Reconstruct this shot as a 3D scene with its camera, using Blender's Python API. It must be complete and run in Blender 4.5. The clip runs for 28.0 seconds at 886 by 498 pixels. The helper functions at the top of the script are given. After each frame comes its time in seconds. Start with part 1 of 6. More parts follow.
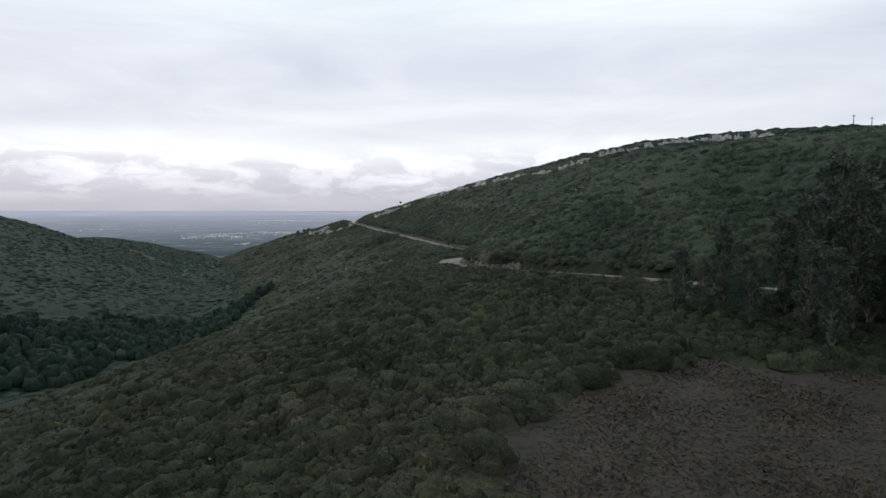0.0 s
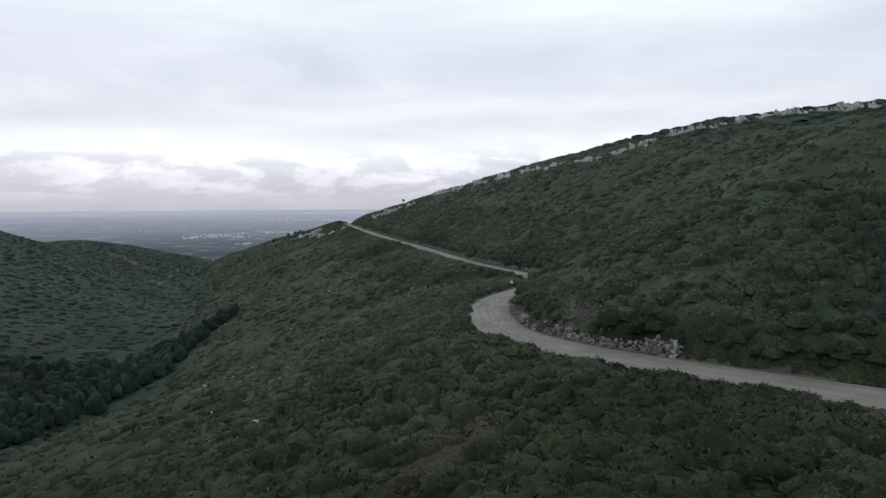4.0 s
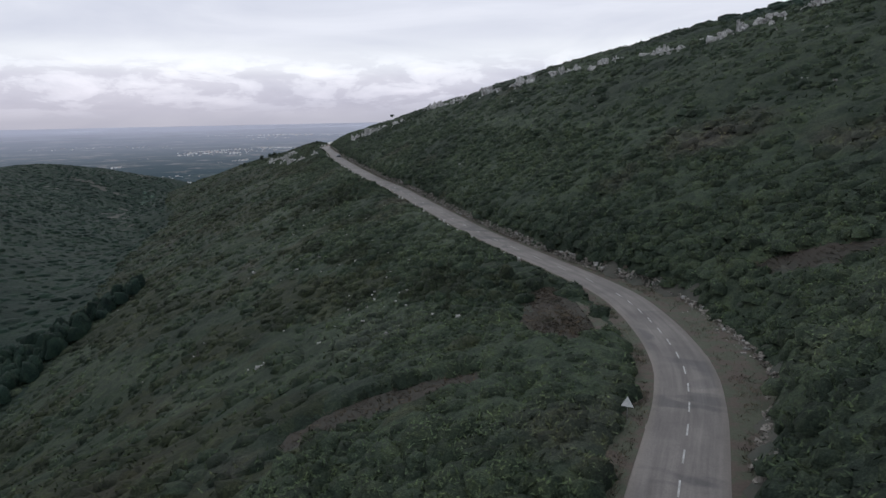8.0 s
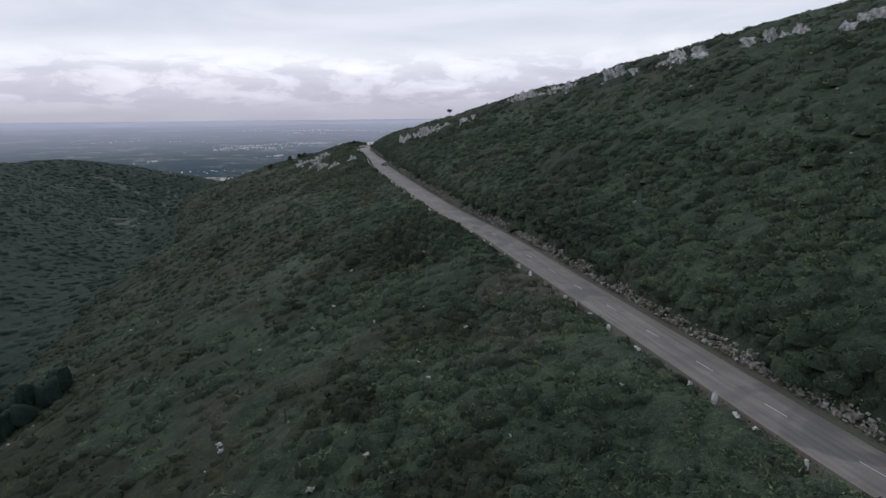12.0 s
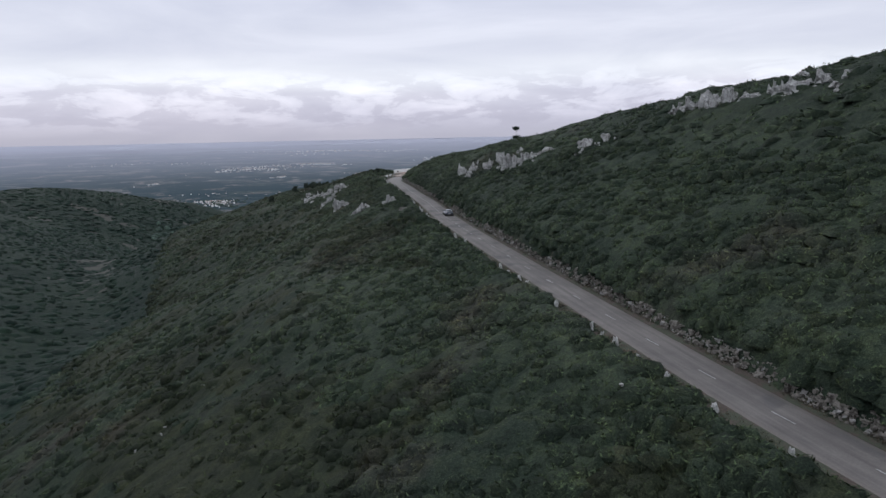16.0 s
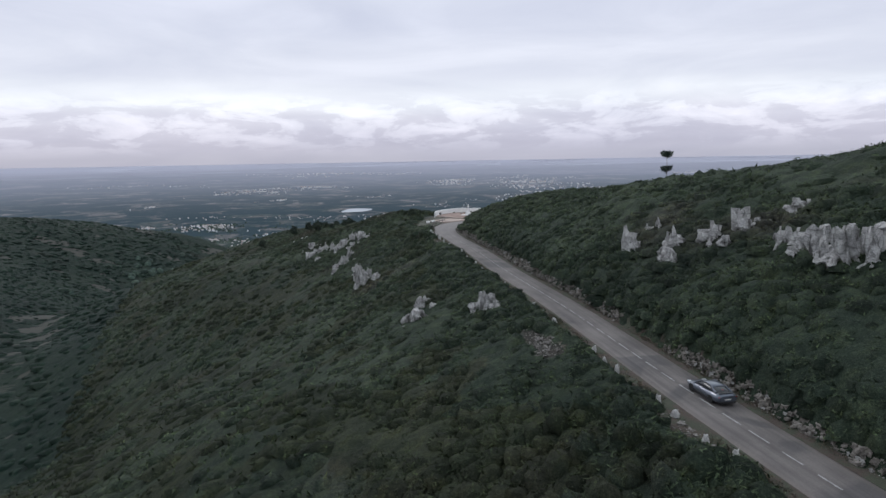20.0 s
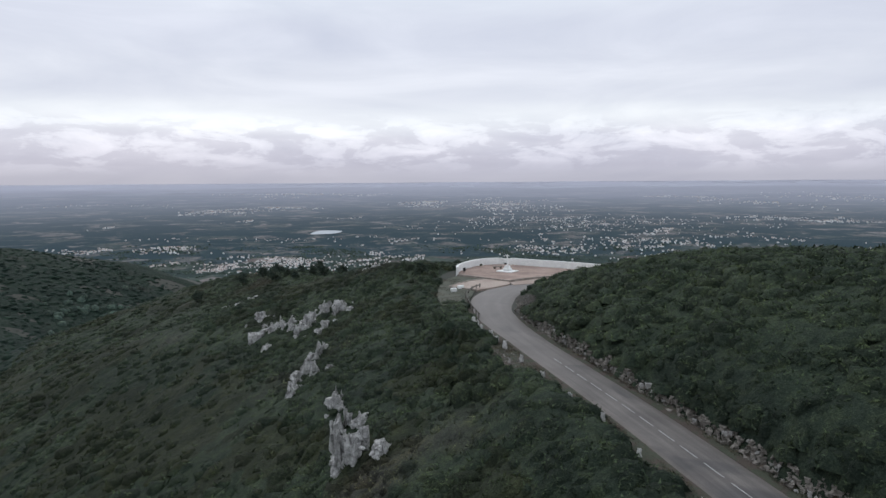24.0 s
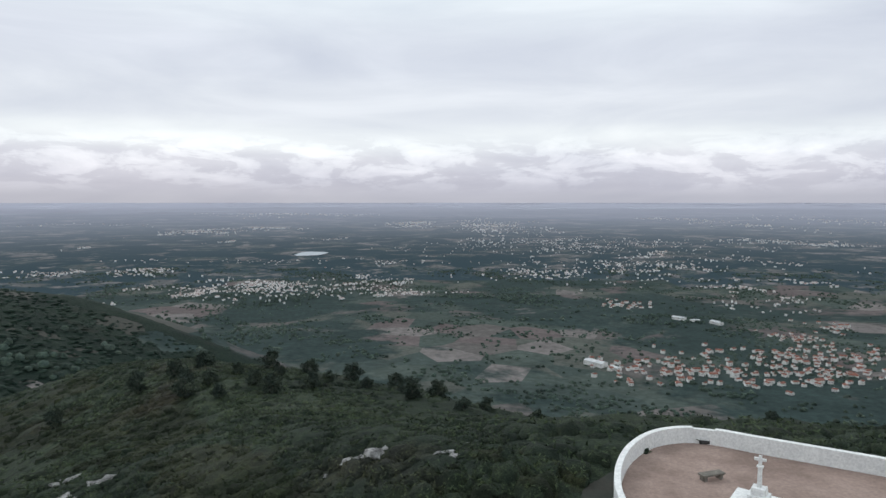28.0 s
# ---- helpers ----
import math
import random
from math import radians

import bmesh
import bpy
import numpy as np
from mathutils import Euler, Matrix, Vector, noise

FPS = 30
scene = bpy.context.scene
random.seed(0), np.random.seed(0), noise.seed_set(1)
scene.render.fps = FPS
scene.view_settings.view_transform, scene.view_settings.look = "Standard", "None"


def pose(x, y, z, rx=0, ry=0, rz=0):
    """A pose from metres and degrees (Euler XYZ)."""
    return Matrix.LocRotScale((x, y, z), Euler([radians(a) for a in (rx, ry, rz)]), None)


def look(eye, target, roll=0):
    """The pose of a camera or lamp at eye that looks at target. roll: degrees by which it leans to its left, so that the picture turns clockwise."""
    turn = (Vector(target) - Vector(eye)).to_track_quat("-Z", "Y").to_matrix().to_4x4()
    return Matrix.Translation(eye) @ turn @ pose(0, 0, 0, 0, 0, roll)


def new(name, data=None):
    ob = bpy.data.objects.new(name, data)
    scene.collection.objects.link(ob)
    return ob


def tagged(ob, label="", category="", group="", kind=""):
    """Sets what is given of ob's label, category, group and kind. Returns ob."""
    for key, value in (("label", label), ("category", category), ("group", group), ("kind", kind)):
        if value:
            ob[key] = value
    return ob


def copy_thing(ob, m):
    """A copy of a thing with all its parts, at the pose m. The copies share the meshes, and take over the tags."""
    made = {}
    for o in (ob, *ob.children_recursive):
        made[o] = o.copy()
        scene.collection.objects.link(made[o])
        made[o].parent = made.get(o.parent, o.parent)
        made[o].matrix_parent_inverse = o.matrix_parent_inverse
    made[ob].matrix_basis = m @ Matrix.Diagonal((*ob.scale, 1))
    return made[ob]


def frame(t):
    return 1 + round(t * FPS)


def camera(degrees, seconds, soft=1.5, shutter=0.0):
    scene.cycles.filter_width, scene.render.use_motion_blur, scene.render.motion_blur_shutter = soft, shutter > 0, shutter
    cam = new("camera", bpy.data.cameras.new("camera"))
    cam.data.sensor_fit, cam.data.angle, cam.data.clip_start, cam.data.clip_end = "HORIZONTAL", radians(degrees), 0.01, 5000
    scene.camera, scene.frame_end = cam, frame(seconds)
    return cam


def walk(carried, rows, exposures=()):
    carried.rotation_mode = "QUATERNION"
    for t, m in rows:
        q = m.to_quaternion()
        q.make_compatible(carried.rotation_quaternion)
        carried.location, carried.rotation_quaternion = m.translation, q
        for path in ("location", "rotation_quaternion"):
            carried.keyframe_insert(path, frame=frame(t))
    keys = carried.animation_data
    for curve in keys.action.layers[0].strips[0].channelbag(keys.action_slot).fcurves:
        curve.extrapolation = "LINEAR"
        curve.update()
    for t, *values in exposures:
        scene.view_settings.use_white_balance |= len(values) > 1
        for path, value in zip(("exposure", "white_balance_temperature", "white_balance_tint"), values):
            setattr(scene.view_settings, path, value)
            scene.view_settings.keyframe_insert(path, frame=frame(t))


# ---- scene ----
cam = camera(68.7, 28.0)
PATH = [
    (0, (-1.043, -1.653, 42.698), (-1.043, 0.343, 42.577), -0.0),
    (0.5, (-1.671, 9.513, 42.585), (-1.679, 11.509, 42.466), -0.1),
    (1, (-2.154, 21.774, 42.634), (-2.168, 23.771, 42.518), -0.1),
    (1.5, (-2.819, 32.047, 42.615), (-2.833, 34.044, 42.503), -0.0),
    (2, (-3.514, 41.63, 42.814), (-3.529, 43.627, 42.703), -0.1),
    (2.5, (-4.042, 50.607, 42.982), (-4.059, 52.604, 42.872), -0.2),
    (3, (-4.57, 60.347, 43.136), (-4.586, 62.344, 43.027), -0.2),
    (3.5, (-4.999, 69.39, 43.275), (-5.014, 71.387, 43.162), -0.3),
    (5.5, (-5.427, 110.013, 43.873), (-5.441, 112.003, 43.669), -0.6),
    (6, (-5.752, 121.386, 44.251), (-5.764, 123.373, 44.022), -0.8),
    (6.5, (-5.661, 131.663, 44.768), (-5.671, 133.646, 44.51), -1.0),
    (7, (-4.95, 143.069, 45.277), (-4.957, 145.046, 44.972), -1.1),
    (7.5, (-4.264, 153.655, 45.83), (-4.27, 155.622, 45.469), -1.3),
    (8, (-3.453, 165.085, 46.29), (-3.483, 167.046, 45.897), -1.2),
    (8.5, (-3.233, 175.208, 46.951), (-3.303, 177.167, 46.555), -1.0),
    (9, (-3.971, 185.785, 47.408), (-4.095, 187.74, 47.009), -0.6),
    (9.5, (-5.655, 194.96, 47.472), (-5.785, 196.915, 47.072), -0.5),
    (10, (-8.34, 204.798, 47.083), (-8.467, 206.754, 46.682), -0.4),
    (10.5, (-11.351, 212.937, 46.836), (-11.476, 214.893, 46.435), -0.4),
    (11, (-14.384, 223.297, 46.274), (-14.513, 225.252, 45.872), -0.5),
    (11.5, (-17.365, 232.29, 46.38), (-17.495, 234.246, 45.98), -0.5),
    (12, (-20.557, 243.532, 46.207), (-20.686, 245.487, 45.807), -0.6),
    (12.5, (-23.297, 253.173, 46.2), (-23.427, 255.128, 45.802), -0.6),
    (14.5, (-35.559, 290.267, 46.42), (-35.694, 292.222, 46.022), -1.2),
    (15, (-39.075, 302.806, 46.561), (-39.211, 304.765, 46.183), -1.2),
    (15.5, (-42.432, 312.877, 46.542), (-42.569, 314.84, 46.188), -1.2),
    (16, (-45.977, 324.395, 46.911), (-46.115, 326.361, 46.567), -1.2),
    (16.5, (-49.03, 334.637, 47.122), (-49.17, 336.604, 46.789), -1.2),
    (17, (-52.572, 345.749, 47.503), (-52.715, 347.717, 47.177), -1.2),
    (17.5, (-55.853, 356.454, 47.879), (-55.997, 358.423, 47.56), -1.2),
    (18, (-59.2, 367.818, 47.966), (-59.345, 369.789, 47.657), -1.1),
    (18.5, (-62.332, 378.59, 48.188), (-62.477, 380.562, 47.885), -1.1),
    (19, (-65.697, 389.886, 48.47), (-65.841, 391.859, 48.177), -1.0),
    (19.5, (-68.546, 400.115, 48.687), (-68.688, 402.09, 48.403), -0.9),
    (20, (-71.024, 411.537, 48.632), (-71.161, 413.513, 48.356), -1.0),
    (20.5, (-73.125, 421.047, 48.626), (-73.251, 423.025, 48.359), -0.9),
    (21, (-75.318, 431.538, 48.729), (-75.431, 433.518, 48.471), -0.8),
    (21.5, (-77.467, 440.727, 48.881), (-77.57, 442.708, 48.631), -0.7),
    (23.5, (-85.262, 475.725, 49.319), (-85.319, 477.712, 49.1), -0.4),
    (24, (-87.081, 485.678, 49.345), (-87.125, 487.666, 49.133), -0.4),
    (24.5, (-88.796, 495.328, 49.325), (-88.83, 497.317, 49.119), -0.3),
    (25, (-90.615, 505.894, 49.249), (-90.642, 507.884, 49.049), -0.3),
    (25.5, (-91.97, 516.484, 48.991), (-91.994, 518.475, 48.799), -0.4),
    (26, (-92.925, 528.257, 49.055), (-92.947, 530.248, 48.872), -0.3),
    (26.5, (-94.200, 539.400, 49.500), (-94.217, 541.393, 49.329), -0.1),
    (27, (-95.450, 550.500, 50.150), (-95.463, 552.493, 49.986), 0.0),
    (27.5, (-97.000, 561.300, 51.000), (-97.007, 563.294, 50.843), 0.0),
    (28, (-99.000, 571.500, 52.050), (-99.002, 573.494, 51.899), 0.0),
]
walk(cam, [(t, look(eye, target, roll)) for t, eye, target, roll in PATH], [(0, 0.10, 6550, 11), (3.5, 0.12, 6500, 11), (6, 0.03, 6420, 13), (9, -0.06, 6330, 15), (15, -0.07, 6260, 16), (19, -0.02, 6270, 15), (24, -0.01, 6380, 13), (28, 0.0, 6480, 10)])

# ---- world, sun ----
world = bpy.data.worlds.new("overcast_sky")
scene.world = world
world.use_nodes = True
wt = world.node_tree
wt.nodes.clear()


def wnode(kind, **values):
    n = wt.nodes.new(kind)
    for key, value in values.items():
        n.inputs[key].default_value = value
    return n


def ramp_stops(node, stops):
    r = node.color_ramp
    while len(r.elements) < len(stops):
        r.elements.new(0.5)
    for e, (p, c) in zip(r.elements, stops):
        e.position = p
        e.color = c if len(c) == 4 else (*c, 1)


SUN_EL, SUN_AZ = radians(38), radians(-35)
w_out = wnode("ShaderNodeOutputWorld")
w_bg = wnode("ShaderNodeBackground", Strength=1.0)
w_sky = wnode("ShaderNodeTexSky")
w_sky.sky_type = "NISHITA"
w_sky.sun_disc = False
w_sky.sun_elevation, w_sky.sun_rotation = SUN_EL, SUN_AZ
w_tc = wnode("ShaderNodeTexCoord")
w_sep = wnode("ShaderNodeSeparateXYZ")
wt.links.new(w_tc.outputs["Generated"], w_sep.inputs[0])
# height above the horizon, stirred a little so that the layers are not ruled
w_n0 = wnode("ShaderNodeTexNoise", Scale=1.6, Detail=3.0, Roughness=0.55)
w_map0 = wnode("ShaderNodeMapping", Scale=(1, 1, 9))
wt.links.new(w_tc.outputs["Generated"], w_map0.inputs[0])
wt.links.new(w_map0.outputs[0], w_n0.inputs["Vector"])
w_st = wnode("ShaderNodeMath")
w_st.operation = "MULTIPLY_ADD"
wt.links.new(w_n0.outputs[0], w_st.inputs[0])
w_st.inputs[1].default_value = 0.05
wt.links.new(w_sep.outputs[2], w_st.inputs[2])
w_ramp = wnode("ShaderNodeValToRGB")
w_ramp.color_ramp.interpolation = "EASE"
ramp_stops(w_ramp, [(0.0, (0.47, 0.465, 0.54)), (0.024, (0.52, 0.515, 0.59)), (0.045, (0.59, 0.58, 0.66)), (0.065, (0.68, 0.67, 0.745)), (0.088, (0.77, 0.765, 0.83)), (0.118, (0.92, 0.94, 0.97)), (0.155, (0.78, 0.80, 0.87)), (0.24, (0.72, 0.745, 0.835)), (0.34, (0.90, 0.95, 1.0)), (0.46, (1.06, 1.13, 1.17)), (1.0, (0.90, 0.97, 1.03))])
wt.links.new(w_st.outputs[0], w_ramp.inputs[0])
# heaped clouds low over the plain
w_n1 = wnode("ShaderNodeTexNoise", Scale=11.0, Detail=9.0, Roughness=0.60, Distortion=0.35)
w_map1 = wnode("ShaderNodeMapping", Scale=(1, 1, 3.4))
wt.links.new(w_tc.outputs["Generated"], w_map1.inputs[0])
wt.links.new(w_map1.outputs[0], w_n1.inputs["Vector"])
w_r1 = wnode("ShaderNodeValToRGB")
ramp_stops(w_r1, [(0.36, (0.90, 0.895, 0.92)), (0.48, (0.95, 0.945, 0.965)), (0.525, (1.10, 1.10, 1.10)), (0.68, (1.28, 1.27, 1.25))])
wt.links.new(w_n1.outputs[0], w_r1.inputs[0])
# wide veils higher up
w_n2 = wnode("ShaderNodeTexNoise", Scale=2.3, Detail=6.0, Roughness=0.55, Distortion=0.6)
w_map2 = wnode("ShaderNodeMapping", Scale=(1, 1, 5.0))
wt.links.new(w_tc.outputs["Generated"], w_map2.inputs[0])
wt.links.new(w_map2.outputs[0], w_n2.inputs["Vector"])
w_r2 = wnode("ShaderNodeValToRGB")
ramp_stops(w_r2, [(0.30, (0.87, 0.88, 0.91)), (0.52, (1.0, 1.0, 1.0)), (0.70, (1.13, 1.12, 1.10))])
wt.links.new(w_n2.outputs[0], w_r2.inputs[0])
w_band = wnode("ShaderNodeValToRGB")
ramp_stops(w_band, [(0.008, (0, 0, 0)), (0.032, (1, 1, 1)), (0.066, (1, 1, 1)), (0.10, (0, 0, 0))])
wt.links.new(w_sep.outputs[2], w_band.inputs[0])


def wmix(blend, a, b, fac=1.0):
    n = wt.nodes.new("ShaderNodeMix")
    n.data_type, n.blend_type = "RGBA", blend
    n.clamp_result = False
    for slot, value in ((0, fac), (6, a), (7, b)):
        if hasattr(value, "is_linked"):
            wt.links.new(value, n.inputs[slot])
        else:
            n.inputs[slot].default_value = value
    return n.outputs[2]


w_low = wmix("MULTIPLY", w_ramp.outputs[0], w_r1.outputs[0], w_band.outputs[0])
w_high = wmix("MULTIPLY", wmix("MULTIPLY", w_low, w_r2.outputs[0], 1.0), (0.972, 1.0, 0.995, 1), 1.0)
w_scaled = wmix("MULTIPLY", w_sky.outputs[0], (0.1, 0.1, 0.1, 1), 1.0)
w_all = wmix("MIX", w_scaled, w_high, 0.97)
wt.links.new(w_all, w_bg.inputs[0])
wt.links.new(w_bg.outputs[0], w_out.inputs[0])

sun = new("sun", bpy.data.lights.new("sun", "SUN"))
sun.data.energy, sun.data.angle, sun.data.color = 0.6, radians(20), (1.0, 0.97, 0.93)
sun.matrix_world = look((0, 0, 300), (-300 * math.sin(SUN_AZ) * math.cos(SUN_EL), -300 * math.cos(SUN_AZ) * math.cos(SUN_EL), 300 - 300 * math.sin(SUN_EL)))

# ---- the plan: road line, heights ----
ROAD = [(200, -40), (120, 20), (78, 60), (57, 82), (45, 97), (35, 110), (27, 119.5), (20, 126), (11, 134.5), (4.5, 143), (1.1, 152), (0.5, 162), (0.8, 171), (2.6, 181), (6.6, 192), (11.7, 204.5), (14.2, 214), (15.2, 227), (14.3, 238), (9.4, 254.5), (0.8, 279), (-6.2, 301.5), (-14.3, 328), (-19.3, 344), (-27.7, 367), (-33.1, 384), (-42.3, 414), (-53.9, 454), (-61.9, 490), (-68.1, 515), (-73, 537), (-79, 560.5), (-81.6, 573), (-81.8, 584), (-80.0, 592), (-75.8, 598), (-69.6, 601.8), (-59, 604.5), (-45, 604), (-25, 598), (10, 592), (80, 600)]
zs_y = [-400, -100, 0, 60, 100, 150, 205, 240, 265, 300, 458, 520, 600, 632, 652, 690, 715, 740, 780, 850, 1000, 1300, 1600]
zs_z = [16, 18, 22, 26.5, 30, 29.5, 27.9, 26.4, 26.3, 27, 30.5, 30.5, 30.4, 30.4, 22.3, 20, 13.8, 8.5, -28, -75, -145, -205, -240]
xs_y = [-400, 150, 205, 240, 300, 362, 460, 540, 600, 650, 690, 730, 800, 1000]
xs_x = [4, 3, 11, 14, -5, -23, -53, -71, -82, -113, -137, -178, -210, -260]
ra_y = [-400, 100, 150, 184, 226, 260, 300, 350, 395, 432, 470, 500, 520, 540, 560, 600, 640]
ra_a = [30, 32, 34, 33, 46.5, 46.5, 54, 57, 47.5, 30, 24.8, 19.5, 12, 11.8, 9, 0.6, 0]
xw_y = [-400, 0, 430, 600, 700, 900, 1000, 1080, 1200, 1400]
xw_x = [-330, -341, -432, -493, -468, -540, -540, -512, -398, -390]
xw_z = [58, 55.4, 45.5, 56, 26, -4, 4.5, -12, -50, -237]
PLAIN, MID = -205.0, (-80.0, 480.0, 49.0)


def catmull(points, step=2.0):
    out = []
    p = [Vector(q) for q in points]
    for i in range(1, len(p) - 2):
        a, b, c, d = p[i - 1], p[i], p[i + 1], p[i + 2]
        n = max(2, int((c - b).length / step))
        for k in range(n):
            t = k / n
            out.append(0.5 * ((2 * b) + (c - a) * t + (2 * a - 5 * b + 4 * c - d) * t * t + (3 * b - a - 3 * c + d) * t ** 3))
    out.append(p[-2])
    return np.array([tuple(q) for q in out])


def smoother(y, ys, zs, half):
    """Straight pieces between the given heights, rounded over half metres to either side."""
    return sum(np.interp(y + half * k, ys, zs) for k in (-1, -0.5, 0, 0.5, 1)) / 5


RC = catmull(ROAD)
RT = np.gradient(RC, axis=0)
RT /= np.linalg.norm(RT, axis=1)[:, None]
RN = np.stack([RT[:, 1], -RT[:, 0]], 1)          # to the right of the way
RS = np.r_[0, np.cumsum(np.linalg.norm(np.diff(RC, axis=0), axis=1))]
RZ = smoother(RC[:, 1], [-40, 60, 82, 110, 150, 205, 240, 265, 300, 458, 520, 610], [27, 31, 31, 30.6, 29.5, 27.9, 26.4, 26.3, 27, 30.5, 30.5, 30.5], 12)


HALF = np.interp(RC[:, 1], [170, 205, 560, 588], [2.75, 2.3, 2.3, 3.3])   # half the asphalt's width


def road_offset(x, y):
    """Signed metres to the right of the road's line, and the place along it, for arrays of places."""
    x, y = np.ravel(x), np.ravel(y)
    d, near = np.full(x.shape, 9e3), np.zeros(x.shape, int)
    idx = np.nonzero((x > -420) & (x < 420) & (y > -300) & (y < 900))[0]
    for part in np.array_split(idx, max(1, len(idx) // 20000)):
        q = (x[part, None] - RC[None, :, 0]) ** 2 + (y[part, None] - RC[None, :, 1]) ** 2
        k = q.argmin(1)
        side = (x[part] - RC[k, 0]) * RN[k, 0] + (y[part] - RC[k, 1]) * RN[k, 1]
        along = np.abs((x[part] - RC[k, 0]) * RT[k, 0] + (y[part] - RC[k, 1]) * RT[k, 1])
        far = np.sqrt(q[np.arange(len(part)), k])
        d[part], near[part] = np.where((np.abs(side) < 6) & (along < 3), side, np.copysign(far, side)), k
    out = np.abs(d) > 8e3
    d[out] = np.where(x[out] > np.interp(y[out], xs_y, xs_x), 400, -400)
    return d, near


def step(a, b, v):
    t = np.clip((v - a) / (b - a), 0, 1)
    return t * t * (3 - 2 * t)


def wave(x, y, size, seed=0.0):
    """A cheap rolling unevenness from -1 to 1."""
    x, y = x / size + seed, y / size + 1.7 * seed
    return (np.sin(x * 1.9 + 1.3 * np.sin(y * 1.1 + seed)) + np.sin(y * 2.3 + 1.1 * np.sin(x * 1.4 - seed)) + np.sin((x + y) * 1.37 + 2 * seed) + 0.6 * np.sin((x - y) * 3.1 + seed)) / 3.6


def smax(a, b, k):
    return 0.5 * (a + b + np.sqrt((a - b) ** 2 + k * k))


def bank_start(k):
    """How far to the right of the line the cut bank begins; a pull-out widens it in the bend."""
    return 3.45 + 4.8 * np.exp(-((RC[k, 1] - 222) / 15.0) ** 2) * (RC[k, 0] > 0)


def height(x, y, d=None, near=None):
    x, y = np.ravel(np.asarray(x, float)), np.ravel(np.asarray(y, float))
    if d is None:
        d, near = road_offset(x, y)
    base = smoother(y, zs_y, zs_z, 12)
    u = np.maximum(0, smoother(y, xs_y, xs_x, 15) - x - 5)
    left = base - (0.20 * u + 0.24 * u * u / (u + 40)) * np.interp(y, [200, 250, 480, 545, 600, 650], [1.0, 1.2, 1.2, 1.5, 1.15, 1.0])
    crest = smoother(y, xw_y, xw_z, 60)
    west = crest - np.interp(y, [0, 400, 700], [0.26, 0.27, 0.42]) * (np.sqrt((x - smoother(y, xw_y, xw_x, 40)) ** 2 + 45 ** 2) - 45)
    v = np.maximum(0, x - smoother(y, xs_y, xs_x, 15) - 12) * step(625, 690, y)
    left = left - (0.12 * v + 0.25 * v * v / (v + 60))
    slope = smax(left, west, 10)
    a = np.maximum(smoother(y, ra_y, ra_a, 14), 0.01)
    start = bank_start(near)
    r = np.maximum(0, d - start)
    lin = 0.56 * r
    rise = lin / (1 + (lin / a) ** 3) ** (1 / 3)
    rolls = wave(x, y, 26, 0.3) * 1.3 + wave(x, y, 9, 2.1) * 0.35
    z = slope + rise + rolls * step(6, 30, np.abs(d))
    bank = 1.5 * step(0.0, 1.3, d - start) * step(60, 120, y) * (1 - step(565, 592, y))
    w = 1 - step(3.6, 11, -d) * (d < 0) - step(0, 3.0, d - start) * (d >= 0)
    w = np.where(np.abs(d) > 300, 0, w)
    z = z * (1 - w) + w * (RZ[near] - 0.06) + bank
    # the levelled terrace at the lookout
    q = np.hypot((x + 72) / 19, (y - 613) / 12.5)
    t = 1 - step(0.95, 1.25, q)
    t = t * (d < -2.4)
    z = z * (1 - t) + 30.55 * t
    plain = PLAIN + 9 * wave(x, y, 300, 0.9) + 4 * wave(x, y, 110, 3.0)
    # low hills along the far rim of the plain
    R = np.hypot(x + 80, y - 480)
    plain = plain + 48 * step(7000, 12000, R) * (0.35 + wave(x, y, 5200, 1.3) + 0.5 * wave(x, y, 1900, 0.4))
    far = smax(z, plain, 12)
    return np.where(y > 700, far, np.maximum(z, plain))


def warp(x, y, z):
    """Past 2.4 km the plain draws together towards the horizon, so that all of it lies within 4.4 km."""
    px, py = x - MID[0], y - MID[1]
    R = np.hypot(px, py) + 1e-6
    r = np.where(R > 2400, 2400 + 1950 * (1 - np.exp(-(R - 2400) / 1950)), R)
    k = r / R
    eye = MID[2] - 5 * step(2500, 9000, R)
    return MID[0] + px * k, MID[1] + py * k, np.where(R > 2400, eye + (z - eye) * k, z)


def clearing(x, y):
    """How far a place lies in one of the dry clearings, 0 to 1."""
    c = 1 - step(0.75, 1.1, np.hypot((x - 34) / 34, (y - 34) / 30) + 0.16 * wave(x, y, 9, 1.0) + 0.1 * wave(x, y, 3.2, 4.0))
    c = np.maximum(c, 1 - step(0.7, 1.15, np.hypot((x + 10) / 12, (y - 215.5) / 3.2) + 0.25 * wave(x, y, 5, 2.0)))
    c = np.maximum(c, 1 - step(0.7, 1.1, np.hypot((x - 7.2) / 4.4, (y - 228) / 12) + 0.3 * wave(x, y, 5, 2.0)))
    u, w = (x - 30.5) * 0.447 - (y - 223) * 0.894, (x - 30.5) * 0.894 + (y - 223) * 0.447
    c = np.maximum(c, 1 - step(0.7, 1.15, np.hypot(u / 9, w / 2.6) + 0.2 * wave(x, y, 5, 2.0)))
    # rubble slides beside the road and the strip inside the last bend
    for cx, cy, rx, ry, lean in ((-65.6, 475.3, 1.9, 6.5, -0.24), (-57.7, 452.8, 1.5, 4.5, -0.28), (9.0, 147.0, 1.4, 4.2, -0.35), (-76.9, 580.5, 1.7, 8.0, 0.0), (-81.8, 552.5, 1.9, 5.5, -0.25)):
        c = np.maximum(c, 1 - step(0.7, 1.15, np.hypot((x - cx - lean * (y - cy)) / rx, (y - cy) / ry) + 0.25 * wave(x, y, 2.6, 2.0)))
    return c


